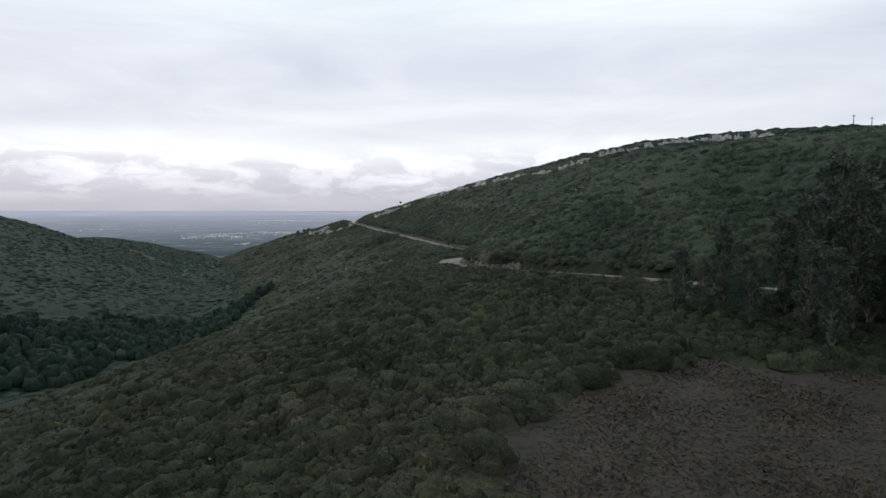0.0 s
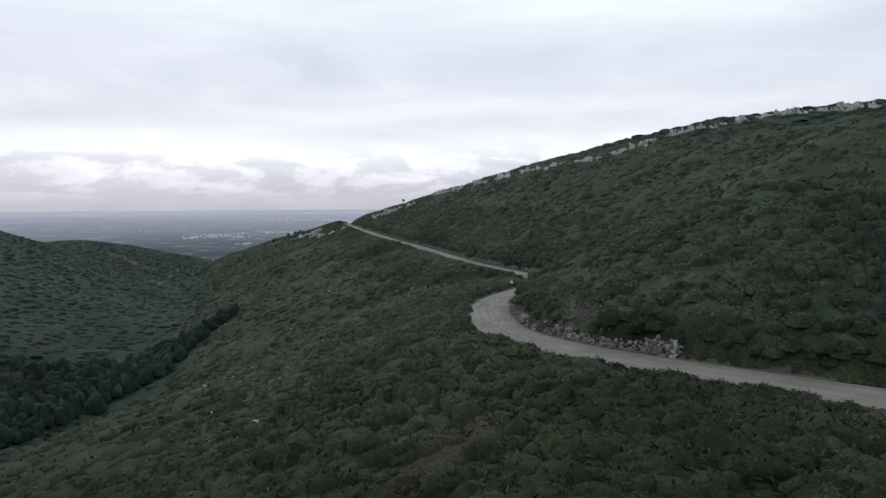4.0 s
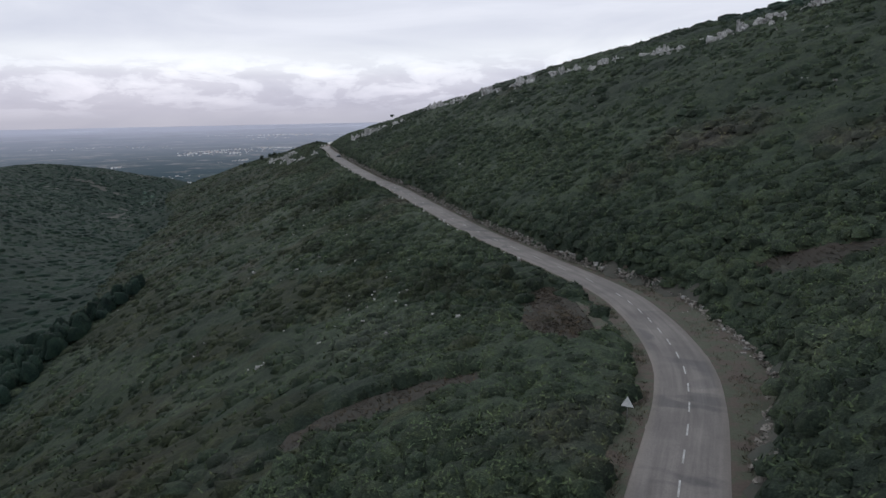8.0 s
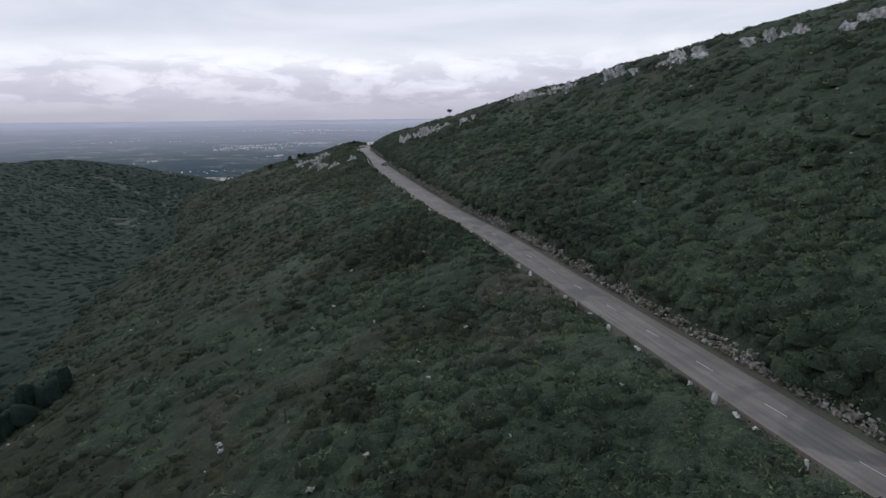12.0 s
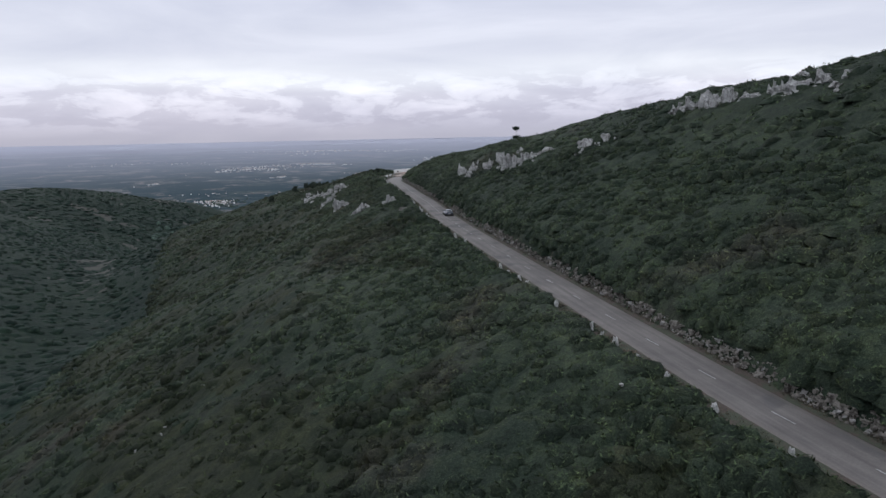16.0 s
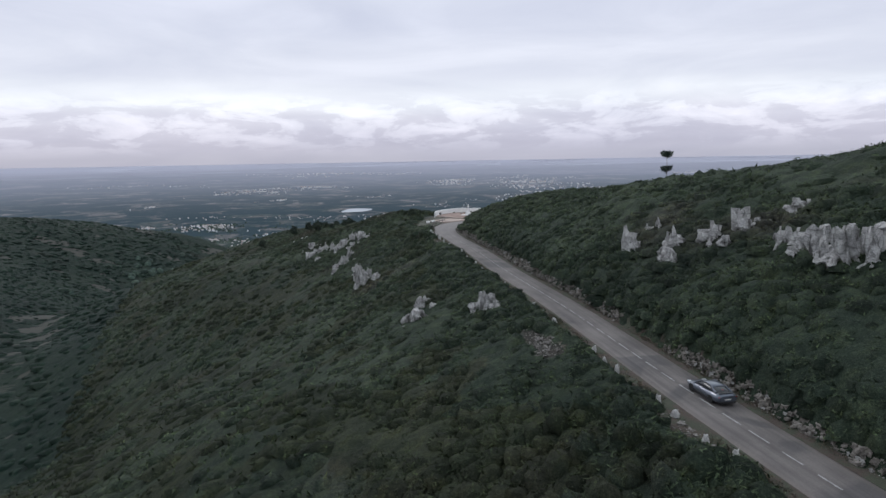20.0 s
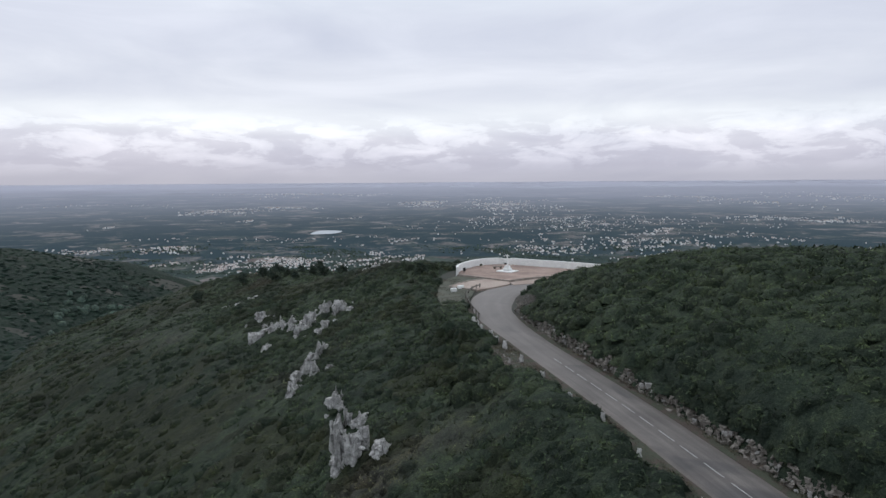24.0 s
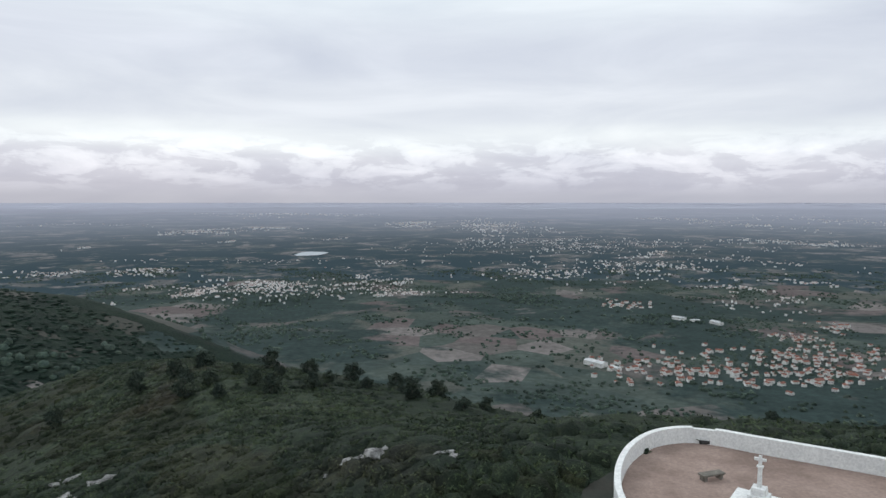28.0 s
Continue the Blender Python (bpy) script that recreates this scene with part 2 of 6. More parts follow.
# ---- materials ----
def material(name, rough=0.9, metallic=0.0):
    m = bpy.data.materials.new(name)
    m.use_nodes = True
    b = m.node_tree.nodes["Principled BSDF"]
    b.inputs["Roughness"].default_value = rough
    b.inputs["Metallic"].default_value = metallic
    return m, m.node_tree, b


def link(t, a, b):
    t.links.new(a, b)


def coords(t, scale=(1, 1, 1), which="Position"):
    if which == "Position":
        src = t.nodes.new("ShaderNodeNewGeometry").outputs["Position"]
    else:
        src = t.nodes.new("ShaderNodeTexCoord").outputs[which]
    m = t.nodes.new("ShaderNodeMapping")
    m.inputs["Scale"].default_value = scale
    link(t, src, m.inputs[0])
    return m.outputs[0]


def noise_node(t, vec, scale, detail=4.0, rough=0.55, distort=0.0):
    n = t.nodes.new("ShaderNodeTexNoise")
    n.inputs["Scale"].default_value, n.inputs["Detail"].default_value = scale, detail
    n.inputs["Roughness"].default_value, n.inputs["Distortion"].default_value = rough, distort
    link(t, vec, n.inputs["Vector"])
    return n.outputs[0]


def ramp_node(t, fac, stops):
    n = t.nodes.new("ShaderNodeValToRGB")
    ramp_stops(n, stops)
    link(t, fac, n.inputs[0])
    return n.outputs[0]


def mix(t, a, b, fac=0.5, blend="MIX"):
    n = t.nodes.new("ShaderNodeMix")
    n.data_type, n.blend_type = "RGBA", blend
    for slot, value in ((0, fac), (6, a), (7, b)):
        if hasattr(value, "is_linked"):
            link(t, value, n.inputs[slot])
        else:
            n.inputs[slot].default_value = value if slot == 0 or len(value) == 4 else (*value, 1)
    return n.outputs[2]


def bump(t, b, fac, strength=0.4, distance=0.05):
    n = t.nodes.new("ShaderNodeBump")
    n.inputs["Strength"].default_value, n.inputs["Distance"].default_value = strength, distance
    link(t, fac, n.inputs["Height"])
    link(t, n.outputs[0], b.inputs["Normal"])


def mottled(name, a, b, size, rough=0.85, relief=0.3, grain=None, metallic=0.0):
    """Two shades that wander over each other at a size in metres, with finer grain."""
    m, t, p = material(name, rough, metallic)
    v = coords(t)
    big = ramp_node(t, noise_node(t, v, 1 / size, 4, 0.6), [(0.35, a), (0.65, b)])
    fine = noise_node(t, v, 1 / (grain or size / 9), 5, 0.65)
    col = mix(t, big, ramp_node(t, fine, [(0.25, (0.55, 0.55, 0.55)), (0.75, (1.25, 1.25, 1.25))]), 0.6, "MULTIPLY")
    link(t, col, p.inputs["Base Color"])
    if relief:
        bump(t, p, fine, relief, 0.03)
    return m


def island_tint(t, col, low=0.7, high=1.3, by="Random Per Island"):
    if by == "Random Per Island":
        r = t.nodes.new("ShaderNodeNewGeometry").outputs["Random Per Island"]
    else:
        r = t.nodes.new("ShaderNodeObjectInfo").outputs["Random"]
    k = ramp_node(t, r, [(0, (low,) * 3), (1, (high,) * 3)])
    return mix(t, col, k, 1.0, "MULTIPLY")


def foliage(name, shades, patch=22.0, dry=None, tint=(0.6, 1.45)):
    m, t, p = material(name, 0.75)
    p.inputs["Specular IOR Level"].default_value = 0.06
    v = coords(t)
    col = ramp_node(t, noise_node(t, v, 1 / patch, 5, 0.6, 0.4), [(0.28, shades[0]), (0.45, shades[1]), (0.58, shades[2]), (0.74, shades[3])])
    if dry:
        col = mix(t, col, dry, ramp_node(t, noise_node(t, v, 1 / 31.0, 4, 0.6), [(0.60, (0, 0, 0)), (0.72, (0.75,) * 3)]))
    col = island_tint(t, col, *tint)
    clump = noise_node(t, v, 0.55, 4, 0.6, 0.5)
    col = mix(t, col, ramp_node(t, clump, [(0.34, (0.62, 0.64, 0.70)), (0.50, (1.0, 1.0, 1.0)), (0.66, (1.45, 1.35, 1.15))]), 0.8, "MULTIPLY")
    fine = noise_node(t, v, 2.6, 5, 0.7)
    col = mix(t, col, ramp_node(t, fine, [(0.3, (0.5,) * 3), (0.7, (1.35,) * 3)]), 0.75, "MULTIPLY")
    leaf = noise_node(t, v, 8.5, 3, 0.7, 0.4)
    col = mix(t, col, ramp_node(t, leaf, [(0.36, (0.42, 0.44, 0.50)), (0.52, (1.0, 1.0, 1.0)), (0.66, (2.1, 2.0, 1.75))]), 0.7, "MULTIPLY")
    link(t, col, p.inputs["Base Color"])
    bump(t, p, fine, 0.9, 0.25)
    return m


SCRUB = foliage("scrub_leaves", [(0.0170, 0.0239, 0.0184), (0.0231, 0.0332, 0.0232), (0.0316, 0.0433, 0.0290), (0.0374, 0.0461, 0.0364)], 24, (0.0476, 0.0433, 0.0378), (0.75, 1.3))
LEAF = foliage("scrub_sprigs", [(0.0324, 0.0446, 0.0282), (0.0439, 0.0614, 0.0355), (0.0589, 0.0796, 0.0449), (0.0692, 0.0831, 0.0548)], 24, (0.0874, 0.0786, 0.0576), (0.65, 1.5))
FARSCRUB = foliage("far_maquis", [(0.0105, 0.0197, 0.0164), (0.0139, 0.0262, 0.0207), (0.0183, 0.0318, 0.0241), (0.0234, 0.0357, 0.0284)], 40, (0.0278, 0.0329, 0.0274), (0.75, 1.25))
# darker copy of the scrub: shade put into colour, also for the dark thickets
DIMSCRUB = foliage("dimmed_scrub", [(0.0143, 0.0185, 0.0131), (0.0194, 0.0256, 0.0163), (0.0266, 0.0327, 0.0205), (0.0317, 0.0358, 0.0254)], 17, (0.0369, 0.0327, 0.0254), (0.75, 1.3))
DIMSPRIG = foliage("dimmed_sprigs", [(0.0205, 0.0276, 0.0178), (0.0288, 0.0396, 0.0223), (0.0396, 0.0517, 0.0285), (0.0479, 0.0551, 0.0357)], 17, (0.0526, 0.0479, 0.0338), (0.6, 1.45))
SOIL = mottled("heath_soil", (0.022, 0.028, 0.021), (0.042, 0.038, 0.031), 3.0, 0.95, 0.5)
DRYGRASS = mottled("dry_grass", (0.0150, 0.0150, 0.0100), (0.0270, 0.0205, 0.0155), 3.4, 0.95, 0.5, 0.16)


def rock_material(name, low, high):
    m, t, p = material(name, 0.92)
    v = coords(t)
    col = ramp_node(t, noise_node(t, v, 0.9, 6, 0.65), [(0.30, low), (0.62, high)])
    up = noise_node(t, coords(t, (1.9, 1.9, 0.30)), 1.0, 6, 0.66, 0.7)
    col = mix(t, col, ramp_node(t, up, [(0.36, (0.30, 0.29, 0.29)), (0.46, (0.95,) * 3), (0.62, (1.1,) * 3)]), 0.9, "MULTIPLY")
    flat_ = noise_node(t, coords(t, (0.4, 0.4, 3.0)), 1.0, 5, 0.64, 0.6)
    col = mix(t, col, ramp_node(t, flat_, [(0.33, (0.45,) * 3), (0.43, (1.0,) * 3)]), 0.7, "MULTIPLY")
    fine = noise_node(t, v, 6.0, 6, 0.7)
    col = mix(t, col, ramp_node(t, fine, [(0.3, (0.6,) * 3), (0.7, (1.25,) * 3)]), 0.7, "MULTIPLY")
    vo = t.nodes.new("ShaderNodeTexVoronoi")
    vo.feature = "DISTANCE_TO_EDGE"
    vo.inputs["Scale"].default_value = 1.0
    wob = t.nodes.new("ShaderNodeVectorMath")
    wob.operation = "MULTIPLY_ADD"
    nz = t.nodes.new("ShaderNodeTexNoise")
    nz.inputs["Scale"].default_value = 1.7
    link(t, v, nz.inputs["Vector"])
    link(t, nz.outputs["Color"], wob.inputs[0])
    wob.inputs[1].default_value = (0.5, 0.5, 0.5)
    link(t, coords(t, (1.3, 1.3, 1.9)), wob.inputs[2])
    link(t, wob.outputs[0], vo.inputs["Vector"])
    col = mix(t, col, ramp_node(t, vo.outputs["Distance"], [(0.0, (0.16, 0.155, 0.15)), (0.03, (0.62, 0.61, 0.60)), (0.08, (1.0, 1.0, 1.0))]), 0.45, "MULTIPLY")
    link(t, col, p.inputs["Base Color"])
    h = t.nodes.new("ShaderNodeMath")
    h.operation = "MULTIPLY_ADD"
    link(t, up, h.inputs[0])
    h.inputs[1].default_value = 3.0
    link(t, fine, h.inputs[2])
    bump(t, p, h.outputs[0], 0.9, 0.12)
    return m


ROCK = rock_material("limestone", (0.25, 0.246, 0.248), (0.52, 0.51, 0.50))


def plain_material(name, shades, wood, field):
    m, t, p = material(name, 1.0)
    p.inputs["Specular IOR Level"].default_value = 0.05
    v = coords(t)
    vo = t.nodes.new("ShaderNodeTexVoronoi")
    vo.inputs["Scale"].default_value = 1 / field
    link(t, v, vo.inputs["Vector"])
    s = t.nodes.new("ShaderNodeSeparateColor")
    link(t, vo.outputs["Color"], s.inputs[0])
    fields = ramp_node(t, s.outputs[0], [(p0, c) for p0, c in zip((0.0, 0.28, 0.46, 0.64, 0.80, 0.92), shades)])
    fields.node.color_ramp.interpolation = "CONSTANT"
    woods = ramp_node(t, noise_node(t, v, 1 / 330.0, 7, 0.66, 0.4), [(0.46, (0, 0, 0)), (0.52, (1, 1, 1))])
    col = mix(t, fields, wood, woods)
    col = mix(t, col, ramp_node(t, noise_node(t, v, 1 / 60.0, 5, 0.7), [(0.3, (0.7,) * 3), (0.7, (1.25,) * 3)]), 0.7, "MULTIPLY")
    fine = noise_node(t, v, 1 / 11.0, 5, 0.7)
    col = mix(t, col, ramp_node(t, fine, [(0.3, (0.6,) * 3), (0.7, (1.3,) * 3)]), 0.8, "MULTIPLY")
    link(t, col, p.inputs["Base Color"])
    return m


# field and wood colours lifted and blued: the plain's haze put into them
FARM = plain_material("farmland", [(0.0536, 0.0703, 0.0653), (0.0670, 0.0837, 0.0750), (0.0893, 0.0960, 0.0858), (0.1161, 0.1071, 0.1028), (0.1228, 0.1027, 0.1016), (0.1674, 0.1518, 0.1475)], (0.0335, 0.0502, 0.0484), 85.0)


def hazy_plain_material():
    """The far plain by bearing and distance: woods, fields and a blue-grey rim of painted haze."""
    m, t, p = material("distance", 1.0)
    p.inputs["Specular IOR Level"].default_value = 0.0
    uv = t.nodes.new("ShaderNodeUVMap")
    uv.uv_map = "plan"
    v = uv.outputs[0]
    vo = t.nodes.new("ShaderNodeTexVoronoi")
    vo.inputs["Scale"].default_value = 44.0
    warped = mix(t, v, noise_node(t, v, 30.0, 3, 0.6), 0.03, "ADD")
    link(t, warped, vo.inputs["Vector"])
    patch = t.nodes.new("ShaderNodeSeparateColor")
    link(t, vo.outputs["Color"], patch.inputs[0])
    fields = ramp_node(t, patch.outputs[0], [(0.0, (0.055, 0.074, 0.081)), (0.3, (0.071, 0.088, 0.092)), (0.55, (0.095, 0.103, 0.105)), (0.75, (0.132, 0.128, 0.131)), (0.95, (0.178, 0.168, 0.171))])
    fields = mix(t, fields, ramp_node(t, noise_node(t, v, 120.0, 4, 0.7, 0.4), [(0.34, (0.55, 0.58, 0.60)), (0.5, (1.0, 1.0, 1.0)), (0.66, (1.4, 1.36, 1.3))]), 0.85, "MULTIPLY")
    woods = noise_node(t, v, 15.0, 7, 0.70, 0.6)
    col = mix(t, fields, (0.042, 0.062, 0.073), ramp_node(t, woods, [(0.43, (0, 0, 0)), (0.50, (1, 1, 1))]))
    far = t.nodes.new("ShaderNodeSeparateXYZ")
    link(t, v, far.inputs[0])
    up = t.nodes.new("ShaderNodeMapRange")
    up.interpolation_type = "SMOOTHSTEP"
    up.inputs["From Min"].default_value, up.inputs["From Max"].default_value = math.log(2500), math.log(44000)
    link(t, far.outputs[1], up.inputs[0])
    # haze: blue-grey mixed into the colour and glowing, stronger with distance
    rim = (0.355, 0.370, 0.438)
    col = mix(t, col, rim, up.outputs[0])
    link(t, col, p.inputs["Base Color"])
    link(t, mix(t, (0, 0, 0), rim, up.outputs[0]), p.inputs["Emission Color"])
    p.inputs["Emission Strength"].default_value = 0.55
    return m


HAZYPLAIN = hazy_plain_material()


# ---- mesh helpers ----
def mesh_of(name, verts, faces, mats, index=None, smooth=False):
    """A mesh from arrays of places and of triangles or quads."""
    me = bpy.data.meshes.new(name)
    verts, faces = np.asarray(verts, np.float32), np.asarray(faces, np.int32)
    n, k = faces.shape
    me.vertices.add(len(verts))
    me.vertices.foreach_set("co", verts.ravel())
    me.loops.add(n * k)
    me.loops.foreach_set("vertex_index", faces.ravel())
    me.polygons.add(n)
    me.polygons.foreach_set("loop_start", np.arange(0, n * k, k, dtype=np.int32))
    for m in mats if isinstance(mats, (list, tuple)) else [mats]:
        me.materials.append(m)
    if index is not None:
        me.polygons.foreach_set("material_index", np.asarray(index, np.int32))
    me.polygons.foreach_set("use_smooth", np.full(n, smooth))
    me.update(calc_edges=True)
    me.validate()
    return me


def lay_plan(me, per_vertex):
    """Gives a mesh plan coordinates, two for each vertex, for its material."""
    idx = np.empty(len(me.loops), np.int32)
    me.loops.foreach_get("vertex_index", idx)
    layer = me.uv_layers.new(name="plan")
    layer.data.foreach_set("uv", np.asarray(per_vertex, np.float32)[idx].ravel())


def part(name, data, mat=None, parent=None, label="", at=None):
    """Links a bmesh or a mesh as one object under a thing or a part."""
    if isinstance(data, bmesh.types.BMesh):
        me = bpy.data.meshes.new(name)
        data.to_mesh(me)
        data.free()
        data = me
    if mat is not None and not data.materials:
        data.materials.append(mat)
    ob = new(name, data)
    if at is not None:
        ob.matrix_basis = at
    if parent is not None:
        ob.parent = parent
    if label:
        ob["label"] = label
    return ob


# ---- the ground ----
def spaced(lo, hi, fine, ends):
    mid = list(np.arange(lo, hi + 0.01, fine))
    up, dn, s = [], [], fine
    v, w = hi, lo
    while v < ends:
        s *= 1.11
        v, w = v + s, w - s
        up.append(v)
        dn.append(w)
    return np.array(dn[::-1] + mid + up)


gx, gy = spaced(-150, 120, 1.8, 90000), spaced(30, 690, 1.8, 90000)
GX, GY = np.meshgrid(gx, gy)
gd, gk = road_offset(GX, GY)
GZ = height(GX, GY, gd, gk)
# keep the coarse sheet under the finer verge, bank and scrub beside the road
away = (gd > 1.5) & (gd < bank_start(gk) + 4) & (RC[gk, 1] > 60) & (RC[gk, 1] < 572) & ((RC[gk, 1] < 192) | (RC[gk, 1] > 246)) & (clearing(GX.ravel(), GY.ravel()) < 0.05)
GZ = (GZ - 0.85 * away).reshape(GX.shape)
wx, wy, wz = warp(GX, GY, GZ)
nx, ny = len(gx), len(gy)
ids = np.arange(nx * ny).reshape(ny, nx)
quads = np.stack([ids[:-1, :-1], ids[:-1, 1:], ids[1:, 1:], ids[1:, :-1]], -1).reshape(-1, 4)
flat = (GZ < -60) & (GY > 650) | (np.hypot(GX + 80, GY - 480) > 1500)
slot = flat[:-1, :-1].ravel().astype(int)
slot[clearing(GX, GY)[:-1, :-1].ravel() > 0.45] = 2
place = np.stack([wx, wy, wz], -1).reshape(-1, 3)
dist = np.hypot(GX + 80, GY - 480)[:-1, :-1].ravel()
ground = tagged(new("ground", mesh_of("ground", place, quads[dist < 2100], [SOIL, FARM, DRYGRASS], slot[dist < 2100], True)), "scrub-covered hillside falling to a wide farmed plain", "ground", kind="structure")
backdrop = tagged(new("backdrop", mesh_of("backdrop", place, quads[dist >= 2100], HAZYPLAIN, None, True)), "distant plain with painted blue-grey haze reaching to the horizon", "backdrop", kind="structure")

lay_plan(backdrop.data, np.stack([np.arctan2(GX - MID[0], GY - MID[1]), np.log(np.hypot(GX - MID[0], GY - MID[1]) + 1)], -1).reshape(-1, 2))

# ---- the road ----
def asphalt_material():
    """Grey asphalt with darker repairs, paler wheel tracks, streaks along the way and dusty brown edges."""
    m, t, p = material("asphalt", 0.85)
    v = coords(t)
    uv = t.nodes.new("ShaderNodeUVMap")
    uv.uv_map = "plan"
    sep = t.nodes.new("ShaderNodeSeparateXYZ")
    link(t, uv.outputs[0], sep.inputs[0])
    off = t.nodes.new("ShaderNodeMath")
    off.operation = "ABSOLUTE"
    link(t, sep.outputs[0], off.inputs[0])
    col = ramp_node(t, noise_node(t, v, 1 / 5.0, 5, 0.6), [(0.32, (0.086, 0.076, 0.074)), (0.50, (0.114, 0.101, 0.097)), (0.68, (0.140, 0.124, 0.118))])
    patch = noise_node(t, v, 1 / 9.0, 3, 0.45, 1.2)
    col = mix(t, col, (0.054, 0.051, 0.053), ramp_node(t, patch, [(0.58, (0, 0, 0)), (0.63, (0.7,) * 3)]))
    tracks = ramp_node(t, off.outputs[0], [(0.0, (0.86,) * 3), (0.22, (1.08,) * 3), (0.38, (1.14,) * 3), (0.52, (0.90,) * 3), (0.72, (1.12,) * 3), (0.86, (0.98,) * 3)])
    col = mix(t, col, tracks, 0.8, "MULTIPLY")
    mp = t.nodes.new("ShaderNodeMapping")
    mp.inputs["Scale"].default_value = (5.0, 0.10, 1)
    link(t, uv.outputs[0], mp.inputs[0])
    streak = noise_node(t, mp.outputs[0], 1.0, 5, 0.65, 0.3)
    col = mix(t, col, ramp_node(t, streak, [(0.32, (0.70,) * 3), (0.52, (1.0,) * 3), (0.70, (1.28,) * 3)]), 0.85, "MULTIPLY")
    edge = t.nodes.new("ShaderNodeMath")
    edge.operation = "MULTIPLY_ADD"
    link(t, noise_node(t, v, 1 / 1.4, 5, 0.7), edge.inputs[0])
    edge.inputs[1].default_value = 0.5
    link(t, off.outputs[0], edge.inputs[2])
    col = mix(t, col, (0.135, 0.112, 0.096), ramp_node(t, edge.outputs[0], [(0.98, (0, 0, 0)), (1.0, (0.05,) * 3)]))
    col = mix(t, col, (0.148, 0.128, 0.115), ramp_node(t, off.outputs[0], [(0.78, (0, 0, 0)), (1.0, (0.65,) * 3)]))
    # sand carried onto the bend from the terrace
    sand = t.nodes.new("ShaderNodeMapRange")
    sand.inputs["From Min"].default_value, sand.inputs["From Max"].default_value = float(RS[np.abs(RC[:, 1] - 535).argmin()]), float(RS[np.abs(RC[:, 1] - 583).argmin()])
    sand.inputs["To Max"].default_value = 0.62
    link(t, sep.outputs[1], sand.inputs[0])
    col = mix(t, col, (0.208, 0.190, 0.184), sand.outputs[0])
    fine = noise_node(t, v, 9.0, 5, 0.7)
    col = mix(t, col, ramp_node(t, fine, [(0.3, (0.75,) * 3), (0.7, (1.2,) * 3)]), 0.7, "MULTIPLY")
    link(t, col, p.inputs["Base Color"])
    bump(t, p, fine, 0.2, 0.02)
    return m


ASPHALT = asphalt_material()


def ribbon(offsets, lift, k0=0, k1=None):
    rows = []
    sl = slice(k0, k1)
    for o, z in zip(offsets, lift):
        p = RC[sl] + RN[sl] * (o * HALF[sl] + math.copysign(0.35, o) * (abs(o) > 1))[:, None]
        rows.append(np.column_stack([p, RZ[sl] + z]))
    v = np.stack(rows, 1)
    n, m = v.shape[:2]
    i = np.arange(n * m).reshape(n, m)
    return v.reshape(-1, 3), np.stack([i[:-1, :-1], i[:-1, 1:], i[1:, 1:], i[1:, :-1]], -1).reshape(-1, 4)


road = tagged(new("road", mesh_of("road", *ribbon([-1.01, -1, -0.5, 0, 0.5, 1, 1.01], [-0.25, 0.03, 0.06, 0.08, 0.06, 0.03, -0.25]), ASPHALT, None, True)), "worn grey asphalt mountain road with patches", "road", kind="structure")
lay_plan(road.data, np.stack([np.tile([-1.01, -1, -0.5, 0, 0.5, 1, 1.01], len(RC)), np.repeat(RS, 7)], -1))

# ---- scrub ----
rng = np.random.default_rng(7)


def dome(seed, rings=3, segs=7):
    r = np.random.default_rng(seed)
    v = [(0, 0, 1.0 + 0.1 * r.normal())]
    for i in range(1, rings + 1):
        a = i / rings * 1.72
        for j in range(segs):
            th = 2 * math.pi * (j + 0.5 * (i % 2)) / segs
            k = 1 + 0.16 * r.normal()
            v.append((math.sin(a) * math.cos(th) * k, math.sin(a) * math.sin(th) * k, math.cos(a) * k))
    f = [(0, 1 + j, 1 + (j + 1) % segs) for j in range(segs)]
    for i in range(rings - 1):
        for j in range(segs):
            a, b = 1 + i * segs + j, 1 + i * segs + (j + 1) % segs
            c, e = a + segs, b + segs
            f += [(a, c, e), (a, e, b)] if i % 2 == 0 else [(a, c, b), (b, c, e)]
    return np.array(v), np.array(f)


def bushes(x, y, z, size, tall, shape=(3, 7)):
    """Many rounded bushes in two arrays: places and triangles."""
    kinds = [dome(s, *shape) for s in range(6)]
    pick = rng.integers(0, 6, len(x))
    V, Fs, base = [], [], 0
    turn = rng.uniform(0, 2 * math.pi, len(x))
    for k in range(6):
        m = pick == k
        v, f = kinds[k]
        c, s = np.cos(turn[m])[:, None], np.sin(turn[m])[:, None]
        sx = size[m][:, None] * rng.uniform(0.8, 1.35, (m.sum(), 1))
        sy = size[m][:, None] * rng.uniform(0.8, 1.1, (m.sum(), 1))
        px, py = v[None, :, 0] * sx, v[None, :, 1] * sy
        out = np.stack([x[m][:, None] + px * c - py * s, y[m][:, None] + px * s + py * c, z[m][:, None] + v[None, :, 2] * tall[m][:, None]], -1)
        n = out.shape[0]
        Fs.append((f[None] + (np.arange(n) * len(v))[:, None, None]).reshape(-1, 3) + base)
        V.append(out.reshape(-1, 3))
        base += n * len(v)
    return np.concatenate(V), np.concatenate(Fs)


